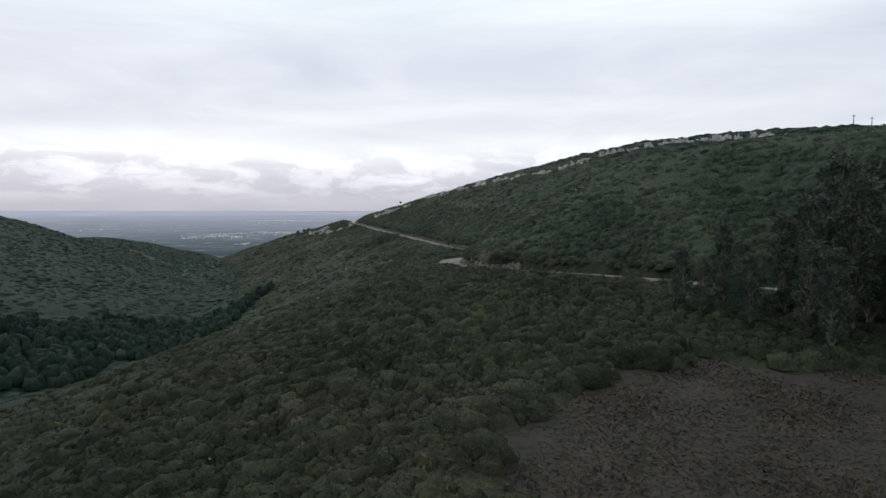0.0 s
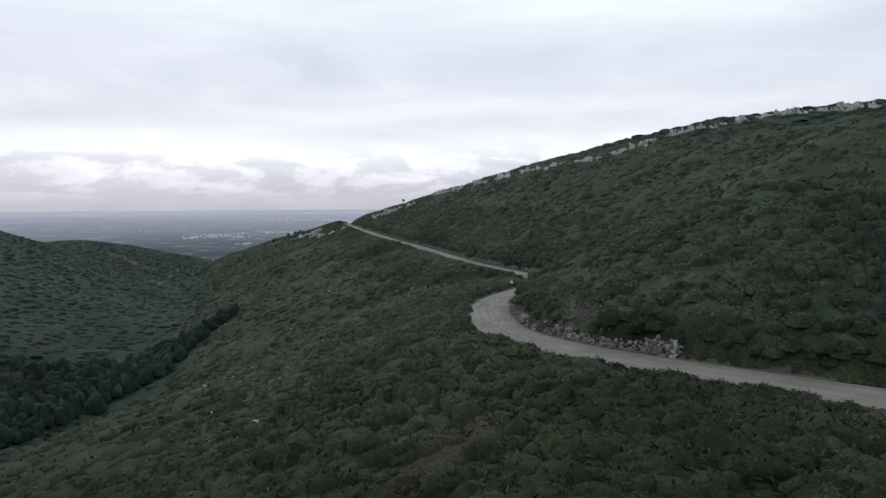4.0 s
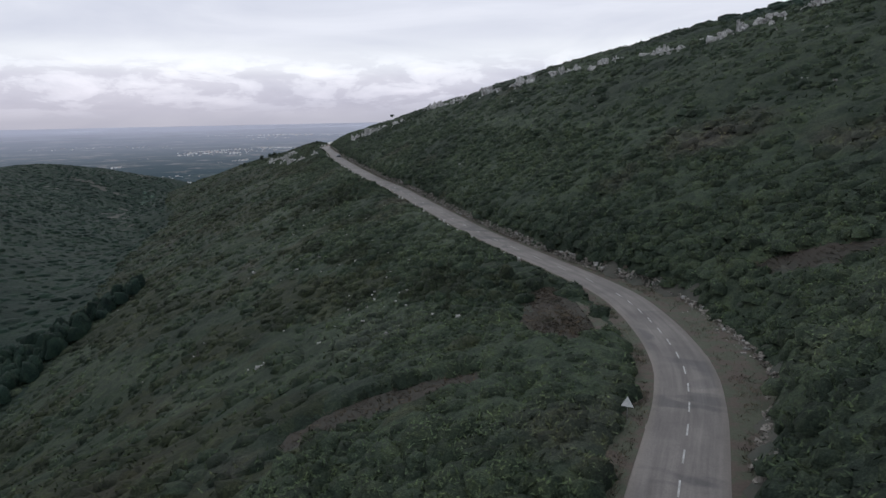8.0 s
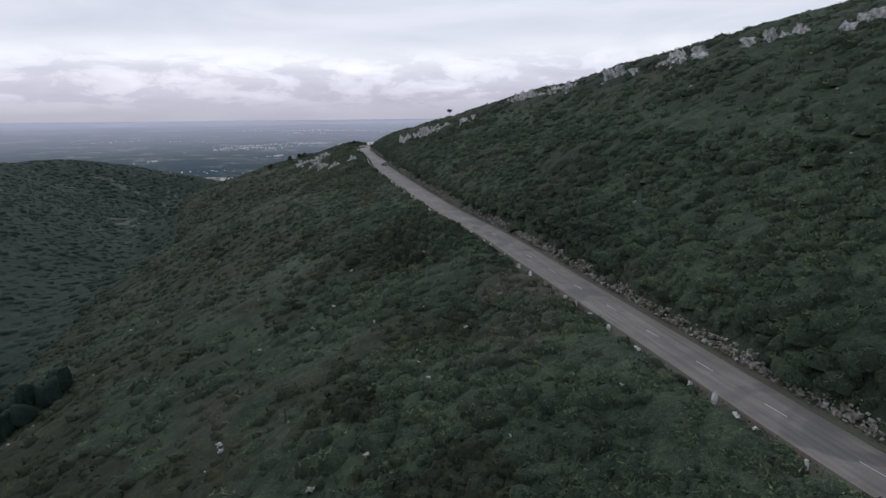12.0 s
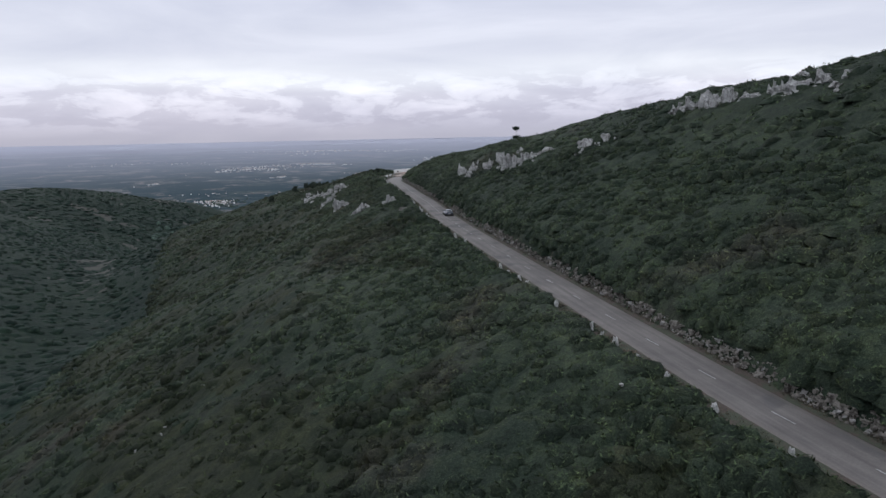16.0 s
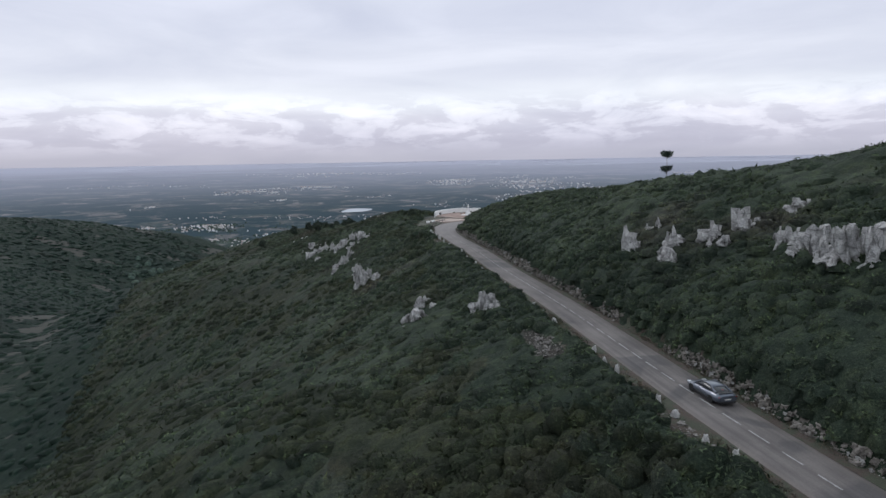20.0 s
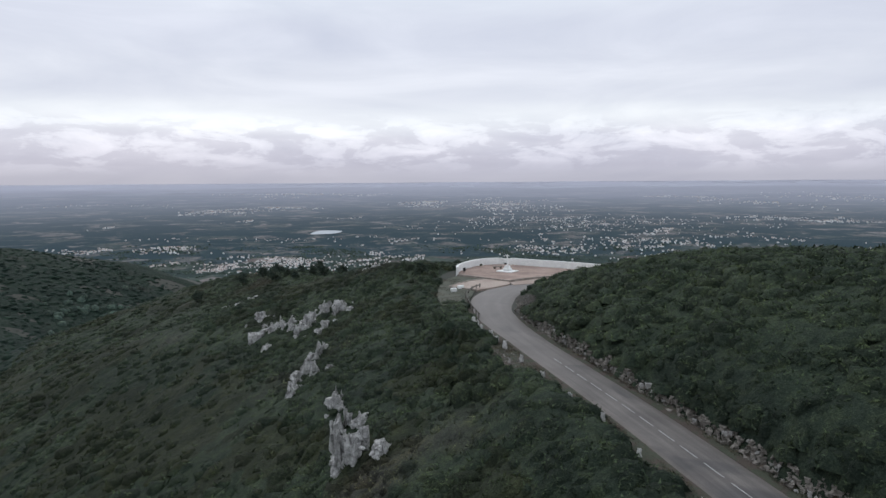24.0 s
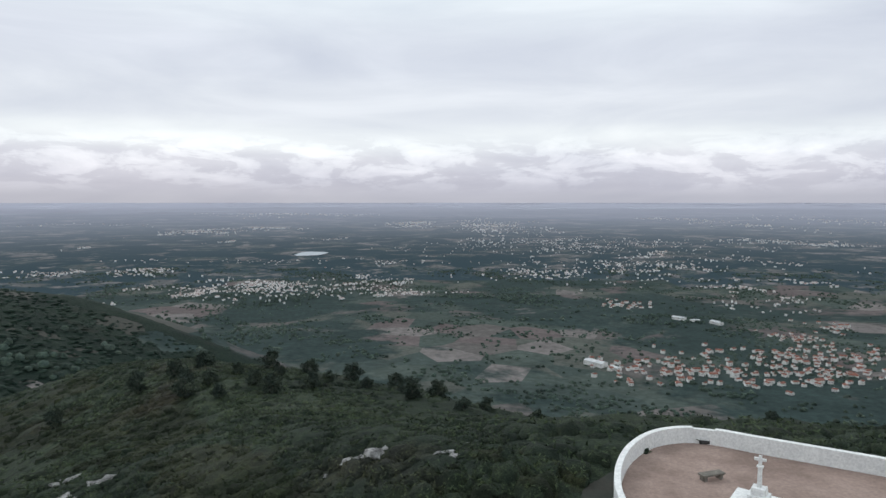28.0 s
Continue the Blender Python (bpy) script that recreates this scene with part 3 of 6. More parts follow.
def cover(x, y, d, near):
    """How fully the scrub covers a place, 0 to 1: none on road, verges, terrace and clearings."""
    ragged = 0.5 * wave(x, y, 2.2, 3.0)
    c = np.where(d < 0, step(3.35, 4.4, -d + 0.7 * ragged), step(0.15, 0.8, d - np.minimum(bank_start(near), 6.2) + 0.3 * ragged))
    for cx, cy, rx, ry in ((-71.5, 611, 18.6, 15.6), (-86.6, 597, 3.9, 12.8), (-82.5, 600.5, 5.5, 8.0), (-66, 595, 9.5, 5.0)):
        c = c * step(0.98, 1.14, np.hypot((x - cx) / rx, (y - cy) / ry))
    c = c * (1 - 0.75 * (1 - step(0.6, 1.1, np.hypot((x + 62) / 16, (y - 592) / 9))))
    return c * (1 - step(0.25, 0.8, clearing(x, y) + 0.25 * ragged))


def cells(x, y, size, seed):
    """Distance to the nearest of one random point per square of that size, in squares, and a random number of that point."""
    u, v = x / size, y / size
    iu, iv = np.floor(u), np.floor(v)
    best, tag = np.full(x.shape, 9.0), np.zeros(x.shape)
    for a in (-1, 0, 1):
        for b in (-1, 0, 1):
            cu, cv = iu + a, iv + b
            h = np.sin(cu * 127.1 + cv * 311.7 + seed) * 43758.5453
            g = np.sin(cu * 269.5 + cv * 183.3 + seed) * 28001.8384
            f, e = h - np.floor(h), g - np.floor(g)
            q = np.hypot(cu + f - u, cv + e - v)
            m = q < best
            best[m], tag[m] = q[m], ((f + e) * 7.13 % 1)[m]
    return best, tag


def mounds(x, y, big=3.4, small=1.35):
    """Height of the scrub over the soil: rounded clumps of two sizes."""
    a, ta = cells(x + 0.5 * wave(x, y, 1.7, 1.0), y + 0.5 * wave(y, x, 1.9, 2.0), big, 1.0)
    b, tb = cells(x, y, small, 5.0)
    h = (0.35 + 1.0 * ta) * np.sqrt(np.maximum(0, 1 - (a / 0.95) ** 2)) + (0.25 + 0.4 * tb) * np.sqrt(np.maximum(0, 1 - (b / 0.9) ** 2))
    return 0.25 + h * (0.85 + 0.35 * wave(x, y, 13, 0.5)) + 0.35 * np.maximum(-0.6, wave(x, y, 5.5, 2.5))


def scatter(x0, x1, y0, y1, gap):
    nx, ny = int((x1 - x0) / gap), int((y1 - y0) / gap)
    x, y = np.meshgrid(np.linspace(x0, x1, nx), np.linspace(y0, y1, ny))
    x = x + rng.uniform(-0.6, 0.6, x.shape) * gap
    y = y + rng.uniform(-0.6, 0.6, y.shape) * gap
    return x.ravel(), y.ravel()


def belt(x, y, d):
    """Metres to the nearest of the road, the spur past the lookout and the first meadow."""
    def seg(ax, ay, bx, by):
        t = np.clip(((x - ax) * (bx - ax) + (y - ay) * (by - ay)) / ((bx - ax) ** 2 + (by - ay) ** 2), 0, 1)
        return np.hypot(x - ax - t * (bx - ax), y - ay - t * (by - ay))
    return np.minimum(np.minimum(np.abs(d), seg(5, 60, 30, 92)), np.minimum(seg(-105, 600, -165, 735) + 6, seg(-14, 30, -5, 150)))


SHRUBS, SPRIGS = [SCRUB, DIMSCRUB], [LEAF, DIMSPRIG]


def dark_shrubs(x, y):
    """How far a place lies in one of the thickets of tall dark shrubs, 0 to 1."""
    c = np.zeros(np.shape(x))
    for cx, cy, rx, ry, lean in ((14, 84, 30, 18, 0.0), (-6, 62, 16, 18, 0.0), (-2.5, 246, 6, 13, -0.2), (-31, 346, 7, 20, -0.3), (-62.5, 452, 5, 11, -0.25), (-93, 612, 6, 14, 0.0), (-86, 556, 4, 14, -0.2)):
        c = np.maximum(c, 1 - step(0.7, 1.15, np.hypot((x - cx - lean * (y - cy)) / rx, (y - cy) / ry) + 0.3 * wave(x, y, 6, 2.0)))
    return c


def dimmed_there(P):
    """1 for the dimmed scrub, round the first meadow, in thickets and in patches below the road, 0 for the greener
    scrub.
    """
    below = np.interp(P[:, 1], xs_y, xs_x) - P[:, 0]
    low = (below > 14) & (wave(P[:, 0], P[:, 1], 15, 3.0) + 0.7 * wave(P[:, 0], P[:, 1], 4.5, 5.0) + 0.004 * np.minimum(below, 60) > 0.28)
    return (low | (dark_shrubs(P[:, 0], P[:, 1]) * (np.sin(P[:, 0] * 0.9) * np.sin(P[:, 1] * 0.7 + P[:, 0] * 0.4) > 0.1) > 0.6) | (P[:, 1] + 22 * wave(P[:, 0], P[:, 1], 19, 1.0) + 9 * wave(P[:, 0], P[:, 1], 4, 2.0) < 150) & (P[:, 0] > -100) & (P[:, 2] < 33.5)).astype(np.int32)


def canopy(name, x0, x1, y0, y1, gap, lo, hi, big, small, tall, mat, label):
    """An unbroken bumpy canopy on a fine grid over one belt of the slopes."""
    X, Y = np.meshgrid(np.arange(x0, x1, gap), np.arange(y0, y1, gap))
    X = X + rng.uniform(-0.32, 0.32, X.shape) * gap
    Y = Y + rng.uniform(-0.32, 0.32, Y.shape) * gap
    x, y = X.ravel(), Y.ravel()
    d, near = road_offset(x, y)
    e = belt(x, y, d)
    use = (e < hi + 2 * gap) & (e > lo - 2 * gap)
    z, c = np.full(x.shape, -999.0), np.zeros(x.shape)
    z[use] = height(x[use], y[use], d[use], near[use])
    c[use] = cover(x[use], y[use], d[use], near[use])
    use &= (z > -150)
    h = np.zeros(x.shape)
    h[use] = mounds(x[use], y[use], big, small) * tall * c[use]
    # neighbouring belts dive under each other where they meet
    h -= 1.1 * step(hi - 5, hi, e) * (hi < 999) + 1.1 * (1 - step(lo, lo + 5, e)) * (lo > 0)
    ids = np.arange(len(x)).reshape(X.shape)
    q = np.stack([ids[:-1, :-1], ids[:-1, 1:], ids[1:, 1:], ids[1:, :-1]], -1).reshape(-1, 4)
    q = q[(c[q].max(1) > 0.04) & use[q].all(1) & (e[q].mean(1) < hi) & (e[q].mean(1) >= lo)]
    used, inv = np.unique(q, return_inverse=True)
    V = np.stack([x[used], y[used], z[used] + h[used] - 0.12], -1)
    q = inv.reshape(-1, 4)
    tagged(new(name, mesh_of(name, V, q, mat, dimmed_there(V[q[:, 0]]) if isinstance(mat, list) else None, True)), label, "scrub", kind="stuff")
    return V, np.concatenate([q[:, (0, 1, 2)], q[:, (0, 2, 3)]])


def thicket(x0, x1, y0, y1, gap, lo, hi, small, large, shape, lift=1.0):
    """Rounded bushes crowding one belt of the slopes, as arrays."""
    x, y = scatter(x0, x1, y0, y1, gap)
    d, near = road_offset(x, y)
    e = belt(x, y, d)
    keep = (e < hi) & (e >= lo)
    x, y, d, near = x[keep], y[keep], d[keep], near[keep]
    c = cover(x, y, d, near)
    z = height(x, y, d, near)
    keep = (c > rng.uniform(0.3, 1.0, len(c))) & (z > -150)
    x, y, c, z, d = x[keep], y[keep], c[keep], z[keep], d[keep]
    n = len(x)
    patch = 0.5 + 0.5 * wave(x, y, 11, 4.0)
    size = (small + (large - small) * rng.random(n) ** 2.0) * (0.75 + 0.5 * patch) * (0.6 + 0.4 * c)
    # the thickets round the first meadow grow taller
    size = size * (1 + 0.35 * (1 - step(90, 170, y)) * rng.random(n))
    tall = lift * (0.30 + 0.44 * size * rng.uniform(0.7, 1.3, n)) * (1 + 0.5 * (1 - step(90, 170, y)) * step(9, 16, np.abs(d)))
    tall = tall * np.where((d < 0) & (d > -8) & (y < 140), 0.6, 1.0)
    return bushes(x, y, z + 0.2, size, tall, shape)


def sprigs(V, Fc, density, size, lift=0.3, seed=1):
    """Small leafy triangles that stand half out of a canopy."""
    r = np.random.default_rng(seed)
    P = V[Fc]
    nrm = np.cross(P[:, 1] - P[:, 0], P[:, 2] - P[:, 0])
    area = np.linalg.norm(nrm, axis=1)
    nrm = nrm / (area[:, None] + 1e-9)
    many = r.poisson(density * 0.5 * area * np.clip(0.35 + nrm[:, 2], 0, 1))
    who = np.repeat(np.arange(len(Fc)), many)
    n = len(who)
    a, b = r.random((n, 1)), r.random((n, 1))
    a, b = np.where(a + b > 1, 1 - a, a), np.where(a + b > 1, 1 - b, b)
    Q, N = P[who], nrm[who]
    cen = Q[:, 0] + (Q[:, 1] - Q[:, 0]) * a + (Q[:, 2] - Q[:, 0]) * b
    N = N + r.normal(size=(n, 3)) * 0.4 + np.array((0, 0, 0.25))
    N /= np.linalg.norm(N, axis=1)[:, None]
    u = np.cross(N, r.normal(size=(n, 3)))
    u /= np.linalg.norm(u, axis=1)[:, None] + 1e-6
    w = np.cross(N, u)
    s = size * r.uniform(0.55, 1.4, (n, 1))
    cen = cen + nrm[who] * s * lift
    tip = w * 0.62 + N * 0.55
    return np.stack([cen - u * s * 0.22 - w * s * 0.4, cen + u * s * 0.22 - w * s * 0.4, cen + tip * s], 1).reshape(-1, 3)


def scrub_mesh(name, V, Fc, mat, label, smooth=True):
    index = dimmed_there(V[Fc[:, 0]]) if isinstance(mat, list) else None
    tagged(new(name, mesh_of(name, V, Fc, mat, index, smooth)), label, "scrub", kind="stuff")


DENSE = "dense dark green heath and gorse scrub on the slopes"
near_floor = canopy("scrub", -200, 130, -5, 790, 0.80, 0, 36, 3.4, 1.5, 0.62, SHRUBS, DENSE)
mid_floor = canopy("scrub", -250, 190, -30, 830, 1.45, 27, 90, 4.2, 1.9, 0.75, SHRUBS, DENSE)
far_floor = canopy("far_scrub", -640, 330, -80, 1150, 3.4, 79, 9e3, 7.5, 4.2, 0.55, FARSCRUB, "dark green scrub on the distant slopes and valley")
near_bush = thicket(-200, 130, -5, 790, 1.05, 0, 27, 0.40, 1.55, (2, 6))
mid_bush = thicket(-250, 190, -30, 830, 1.9, 27, 90, 0.55, 1.9, (2, 5))
far_bush = thicket(-420, 260, -60, 1000, 4.8, 90, 300, 1.5, 3.3, (2, 5), 0.72)
# bushes that hang over the stone bank and crowd the outer verge
k = np.arange(75, len(RC) - 75)
k = k[(RC[k, 1] < 574) & ((RC[k, 1] < 196) | (RC[k, 1] > 243))]
k = np.repeat(k, 5)
right = rng.random(len(k)) < 0.6
o = np.where(right, bank_start(k) + 0.75 + rng.random(len(k)) * 1.7, -4.7 - rng.random(len(k)) * 1.6)
f = rng.uniform(-1, 1, len(k))
x, y = RC[k, 0] + RN[k, 0] * o + RT[k, 0] * f, RC[k, 1] + RN[k, 1] * o + RT[k, 1] * f
keep = (clearing(x, y) < 0.12) & ~(right & (y < 141)) & (right | (wave(x, y, 4.0, 6.0) > -0.2))
x, y, o, k = x[keep], y[keep], o[keep], k[keep]
size = rng.uniform(0.38, 0.85, len(x))
edge_bush = bushes(x, y, height(x, y, o, k) + 0.15, size, 0.25 + size * rng.uniform(0.7, 1.1, len(x)), (3, 7))
near_bush = np.concatenate([near_bush[0], edge_bush[0]]), np.concatenate([near_bush[1], edge_bush[1] + len(near_bush[0])])
# tall shrubs in the dark thickets
x, y = scatter(-110, 75, 35, 640, 1.7)
d, near = road_offset(x, y)
keep = (dark_shrubs(x, y) > rng.uniform(0.25, 1.0, len(x))) & (rng.random(len(x)) < 0.75) & (cover(x, y, d, near) > 0.9) & (np.abs(d) > 5.4)
x, y, d, near = x[keep], y[keep], d[keep], near[keep]
size = (0.6 + 0.9 * rng.random(len(x)) ** 1.6) * np.where((d < 0) & (y < 140), 0.55 + 0.45 * step(7, 14, -d), 1.0)
tall_bush = bushes(x, y, height(x, y, d, near) + 0.3, size, (0.35 + 0.35 * size) + size * rng.uniform(0.35, 0.8, len(x)), (3, 8))
near_bush = np.concatenate([near_bush[0], tall_bush[0]]), np.concatenate([near_bush[1], tall_bush[1] + len(near_bush[0])])
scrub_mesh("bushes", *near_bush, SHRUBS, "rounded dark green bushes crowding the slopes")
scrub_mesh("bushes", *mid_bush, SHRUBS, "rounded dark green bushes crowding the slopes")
hill_bush = thicket(-640, 200, 100, 1120, 5.8, 300, 900, 2.3, 4.4, (2, 5), 0.5)
scrub_mesh("far_bushes", *hill_bush, FARSCRUB, "dark bushes on the hill across the valley")
scrub_mesh("far_bushes", *far_bush, FARSCRUB, "dark bushes on the distant slopes")
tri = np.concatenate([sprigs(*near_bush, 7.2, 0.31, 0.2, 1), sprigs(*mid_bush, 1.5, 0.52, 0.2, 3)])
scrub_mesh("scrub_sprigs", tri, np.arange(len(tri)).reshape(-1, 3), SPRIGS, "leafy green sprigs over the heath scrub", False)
# a dark wood in the bottom of the valley
x, y = scatter(-175, -85, 165, 345, 3.4)
q = np.abs(x - np.interp(y, [165, 230, 310, 345], [-118, -134, -112, -100])) / np.interp(y, [165, 230, 310, 345], [16, 24, 15, 7]) + 0.35 * wave(x, y, 14, 3.0)
x, y = x[q < 1], y[q < 1]
z, size = height(x, y), rng.uniform(1.3, 2.6, len(x))
wood = bushes(x, y, z + 1.5, size, size * rng.uniform(1.0, 2.1, len(x)), (3, 7))
scrub_mesh("valley_wood", *wood, FARSCRUB, "dark wood of low trees in the valley bottom")
tri = sprigs(*wood, 1.6, 0.5, 0.3, 6)
scrub_mesh("wood_leaves", tri, np.arange(len(tri)).reshape(-1, 3), FARSCRUB, "dark foliage of the low valley trees", False)
# dry grass in the clearings
x, y = scatter(-10, 75, 0, 82, 0.27)
x2, y2 = scatter(-48, 8, 210, 250, 0.42)
x3, y3 = scatter(4, 46, 210, 245, 0.35)
x, y = np.concatenate([x, x2, x3]), np.concatenate([y, y2, y3])
d, near = road_offset(x, y)
keep = (clearing(x, y) > rng.uniform(0.2, 0.9, len(x))) & (np.abs(d) > 4.4)
x, y, d, near = x[keep], y[keep], d[keep], near[keep]
z, n = height(x, y, d, near), len(x)
th = rng.uniform(0, 2 * math.pi, (n, 3))
hgt = rng.uniform(0.06, 0.30, (n, 3)) ** 1.2 * (0.8 + 0.7 * wave(x, y, 4, 1.0))[:, None]
w = rng.uniform(0.04, 0.12, (n, 3))
cx, cy = x[:, None] + rng.normal(size=(n, 3)) * 0.15, y[:, None] + rng.normal(size=(n, 3)) * 0.15
c, s = np.cos(th) * w, np.sin(th) * w
zz = np.repeat(z[:, None], 3, 1)
tuft = np.stack([np.stack([cx - c, cy - s, zz - 0.05], -1), np.stack([cx + c, cy + s, zz - 0.05], -1), np.stack([cx + rng.normal(size=(n, 3)) * 0.38, cy + rng.normal(size=(n, 3)) * 0.38, zz + hgt], -1)], 2).reshape(-1, 3)
STRAW = foliage("straw", [(0.030, 0.031, 0.021), (0.044, 0.037, 0.029), (0.060, 0.048, 0.038), (0.034, 0.038, 0.025)], 5, None, (0.7, 1.35))
tagged(new("dry_grass", mesh_of("dry_grass", tuft, np.arange(len(tuft)).reshape(-1, 3), STRAW)), "brown dry grass and bracken in the clearings", "grass", kind="stuff")
# grass and weeds on the verges
k = rng.integers(60, len(RC) - 60, 85000)
lo = rng.random(len(k)) < 0.55
o = np.where(lo, -HALF[k] - 0.35 - rng.random(len(k)) ** 1.3 * 2.2, HALF[k] + 0.5 + rng.random(len(k)) * (bank_start(k) - HALF[k] + 0.2))
f = rng.uniform(-1.1, 1.1, len(k))
x, y = RC[k, 0] + RN[k, 0] * o + RT[k, 0] * f, RC[k, 1] + RN[k, 1] * o + RT[k, 1] * f
keep = (wave(x, y, 3.0, 2.0) + rng.normal(size=len(x)) * 0.4 > 0.0) & (y < 583)
x, y, o, k = x[keep], y[keep], o[keep], k[keep]
z, n = height(x, y, o, k) + 0.08, len(x)
th, w, hgt = rng.uniform(0, 6.28, (n, 3)), rng.uniform(0.02, 0.06, (n, 3)), rng.uniform(0.05, 0.22, (n, 3))
c, s = np.cos(th) * w, np.sin(th) * w
cx, cy = x[:, None] + rng.normal(size=(n, 3)) * 0.12, y[:, None] + rng.normal(size=(n, 3)) * 0.12
zz = np.repeat(z[:, None], 3, 1)
tuft = np.stack([np.stack([cx - c, cy - s, zz - 0.05], -1), np.stack([cx + c, cy + s, zz - 0.05], -1), np.stack([cx + rng.normal(size=(n, 3)) * 0.15, cy + rng.normal(size=(n, 3)) * 0.15, zz + hgt], -1)], 2).reshape(-1, 3)
# and on the worn turf beside the terrace
tx, ty = scatter(-92, -83, 579, 611, 0.28)
m = (np.hypot((tx + 88) / 3.4, (ty - 595) / 15) < 1 + 0.2 * wave(tx, ty, 3, 1.0)) & (wave(tx, ty, 1.8, 3.0) > -0.1)
tx, ty = tx[m], ty[m]
a, tw, th = rng.uniform(0, 6.28, len(tx)), rng.uniform(0.03, 0.08, len(tx)), rng.uniform(0.05, 0.2, len(tx))
tuft = np.concatenate([tuft, np.stack([np.stack([tx - np.cos(a) * tw, ty - np.sin(a) * tw, np.full(len(tx), 30.64)], -1), np.stack([tx + np.cos(a) * tw, ty + np.sin(a) * tw, np.full(len(tx), 30.64)], -1), np.stack([tx + 0.05 * np.sin(a), ty, 30.66 + th], -1)], 1).reshape(-1, 3)])
WEED = foliage("verge_weeds", [(0.060, 0.066, 0.045), (0.078, 0.074, 0.055), (0.105, 0.086, 0.070), (0.068, 0.078, 0.050)], 5, None, (0.7, 1.4))
tagged(new("verge_grass", mesh_of("verge_grass", tuft, np.arange(len(tuft)).reshape(-1, 3), WEED)), "short brown and green weeds along the verges", "grass", kind="stuff")

# ---- stones and rocks ----
def block(seed, cuts=2, rough=0.18, square=0.55):
    """A weathered stone, about one metre across: arrays of places and quads."""
    bm = bmesh.new()
    bmesh.ops.create_cube(bm, size=1.0)
    bmesh.ops.subdivide_edges(bm, edges=bm.edges[:], cuts=cuts, use_grid_fill=True)
    r = np.random.default_rng(seed)
    off = Vector(r.uniform(-50, 50, 3))
    lean = r.uniform(-0.25, 0.25, 2)
    for v in bm.verts:
        p = v.co.copy()
        q = p.normalized() * 0.62
        p = p.lerp(q, 1 - square)
        k = noise.noise(p * 2.3 + off) * rough * 0.7 + noise.noise(p * 5.1 + off) * rough * 0.4
        k += (noise.cell(Vector((p.x * 2.7, p.y * 2.7, p.z * 4.3)) + off) - 0.5) * rough * 0.85
        crack = abs(noise.noise(Vector((p.x * 3.1, p.y * 3.1, p.z * 0.5)) + off))
        k -= max(0, 0.11 - crack) * 2.6 * rough / 0.18
        p += p.normalized() * k
        p.x += p.z * lean[0]
        p.y += p.z * lean[1]
        v.co = p
    bmesh.ops.triangulate(bm, faces=bm.faces[:])
    bm.verts.index_update()
    V = np.array([v.co[:] for v in bm.verts])
    Fc = np.array([[v.index for v in f.verts] for f in bm.faces])
    bm.free()
    return V, Fc


SMALL = [block(s, 1, 0.24, 0.85) for s in range(8)]


def crag(seed, beds=3.2, rounded=0.18):
    """A jointed limestone mass, about one metre across: stepped beds and upright joints, a broken top, worn edges."""
    bm = bmesh.new()
    bmesh.ops.create_cube(bm, size=1.0)
    bmesh.ops.subdivide_edges(bm, edges=bm.edges[:], cuts=5, use_grid_fill=True)
    r = np.random.default_rng(seed)
    off = Vector(r.uniform(-50, 50, 3))
    tilt = r.uniform(-0.22, 0.22, 2)
    for v in bm.verts:
        p = v.co.copy()
        p = p.lerp(p.normalized() * 0.6, rounded)
        q = p + Vector((p.z * tilt[0], p.z * tilt[1], p.x * tilt[0])) + Vector((noise.noise(p * 3 + off), noise.noise(p * 3 - off), noise.noise(p * 2.5 + 2 * off))) * 0.10
        slab = noise.cell(Vector((q.x * 1.9, q.y * 1.9, q.z * beds)) + off) - 0.5
        chip = noise.cell(Vector((q.x * 4.3, q.y * 4.3, q.z * beds * 2.3)) + off * 1.7) - 0.5
        out = Vector((p.x, p.y, 0)) * (0.34 * slab + 0.20 * chip + 0.12 * noise.noise(p * 6 + off))
        crack = abs(noise.noise(Vector((q.x * 2.6, q.y * 2.6, q.z * 0.4)) + off))
        out -= Vector((p.x, p.y, 0)) * max(0, 0.10 - crack) * 3.2
        top = noise.cell(Vector((q.x * 2.1, q.y * 2.1, 0)) + off * 0.6)
        lift = (0.40 * (top - 0.68) + 0.14 * noise.noise(Vector((p.x, p.y, 0)) * 5 + off)) * max(0, p.z + 0.2)
        slim = 1 - 0.16 * (p.z + 0.5)
        v.co = Vector(((p.x + out.x) * slim, (p.y + out.y) * slim, p.z + lift))
    bmesh.ops.triangulate(bm, faces=bm.faces[:])
    bm.verts.index_update()
    V = np.array([v.co[:] for v in bm.verts])
    Fc = np.array([[v.index for v in f.verts] for f in bm.faces])
    bm.free()
    return V, Fc


BIG = [crag(100 + s) for s in range(8)] + [crag(300 + s, 1.6, 0.45) for s in range(4)]


def heap(rows, kinds, sink=0.0):
    """Joins stones given as (x, y, z, sx, sy, sz, turn) into arrays."""
    V, Fs, base = [], [], 0
    for i, (x, y, z, sx, sy, sz, a) in enumerate(rows):
        v, f = kinds[i % len(kinds)]
        c, s = math.cos(a), math.sin(a)
        px, py = v[:, 0] * sx, v[:, 1] * sy
        V.append(np.stack([x + px * c - py * s, y + px * s + py * c, z + v[:, 2] * sz - sink], -1))
        Fs.append(f + base)
        base += len(v)
    return np.concatenate(V), np.concatenate(Fs)


def ground_z(x, y):
    return float(height([x], [y])[0])


BIGMESH = [mesh_of("block", v, f, ROCK) for v, f in BIG]


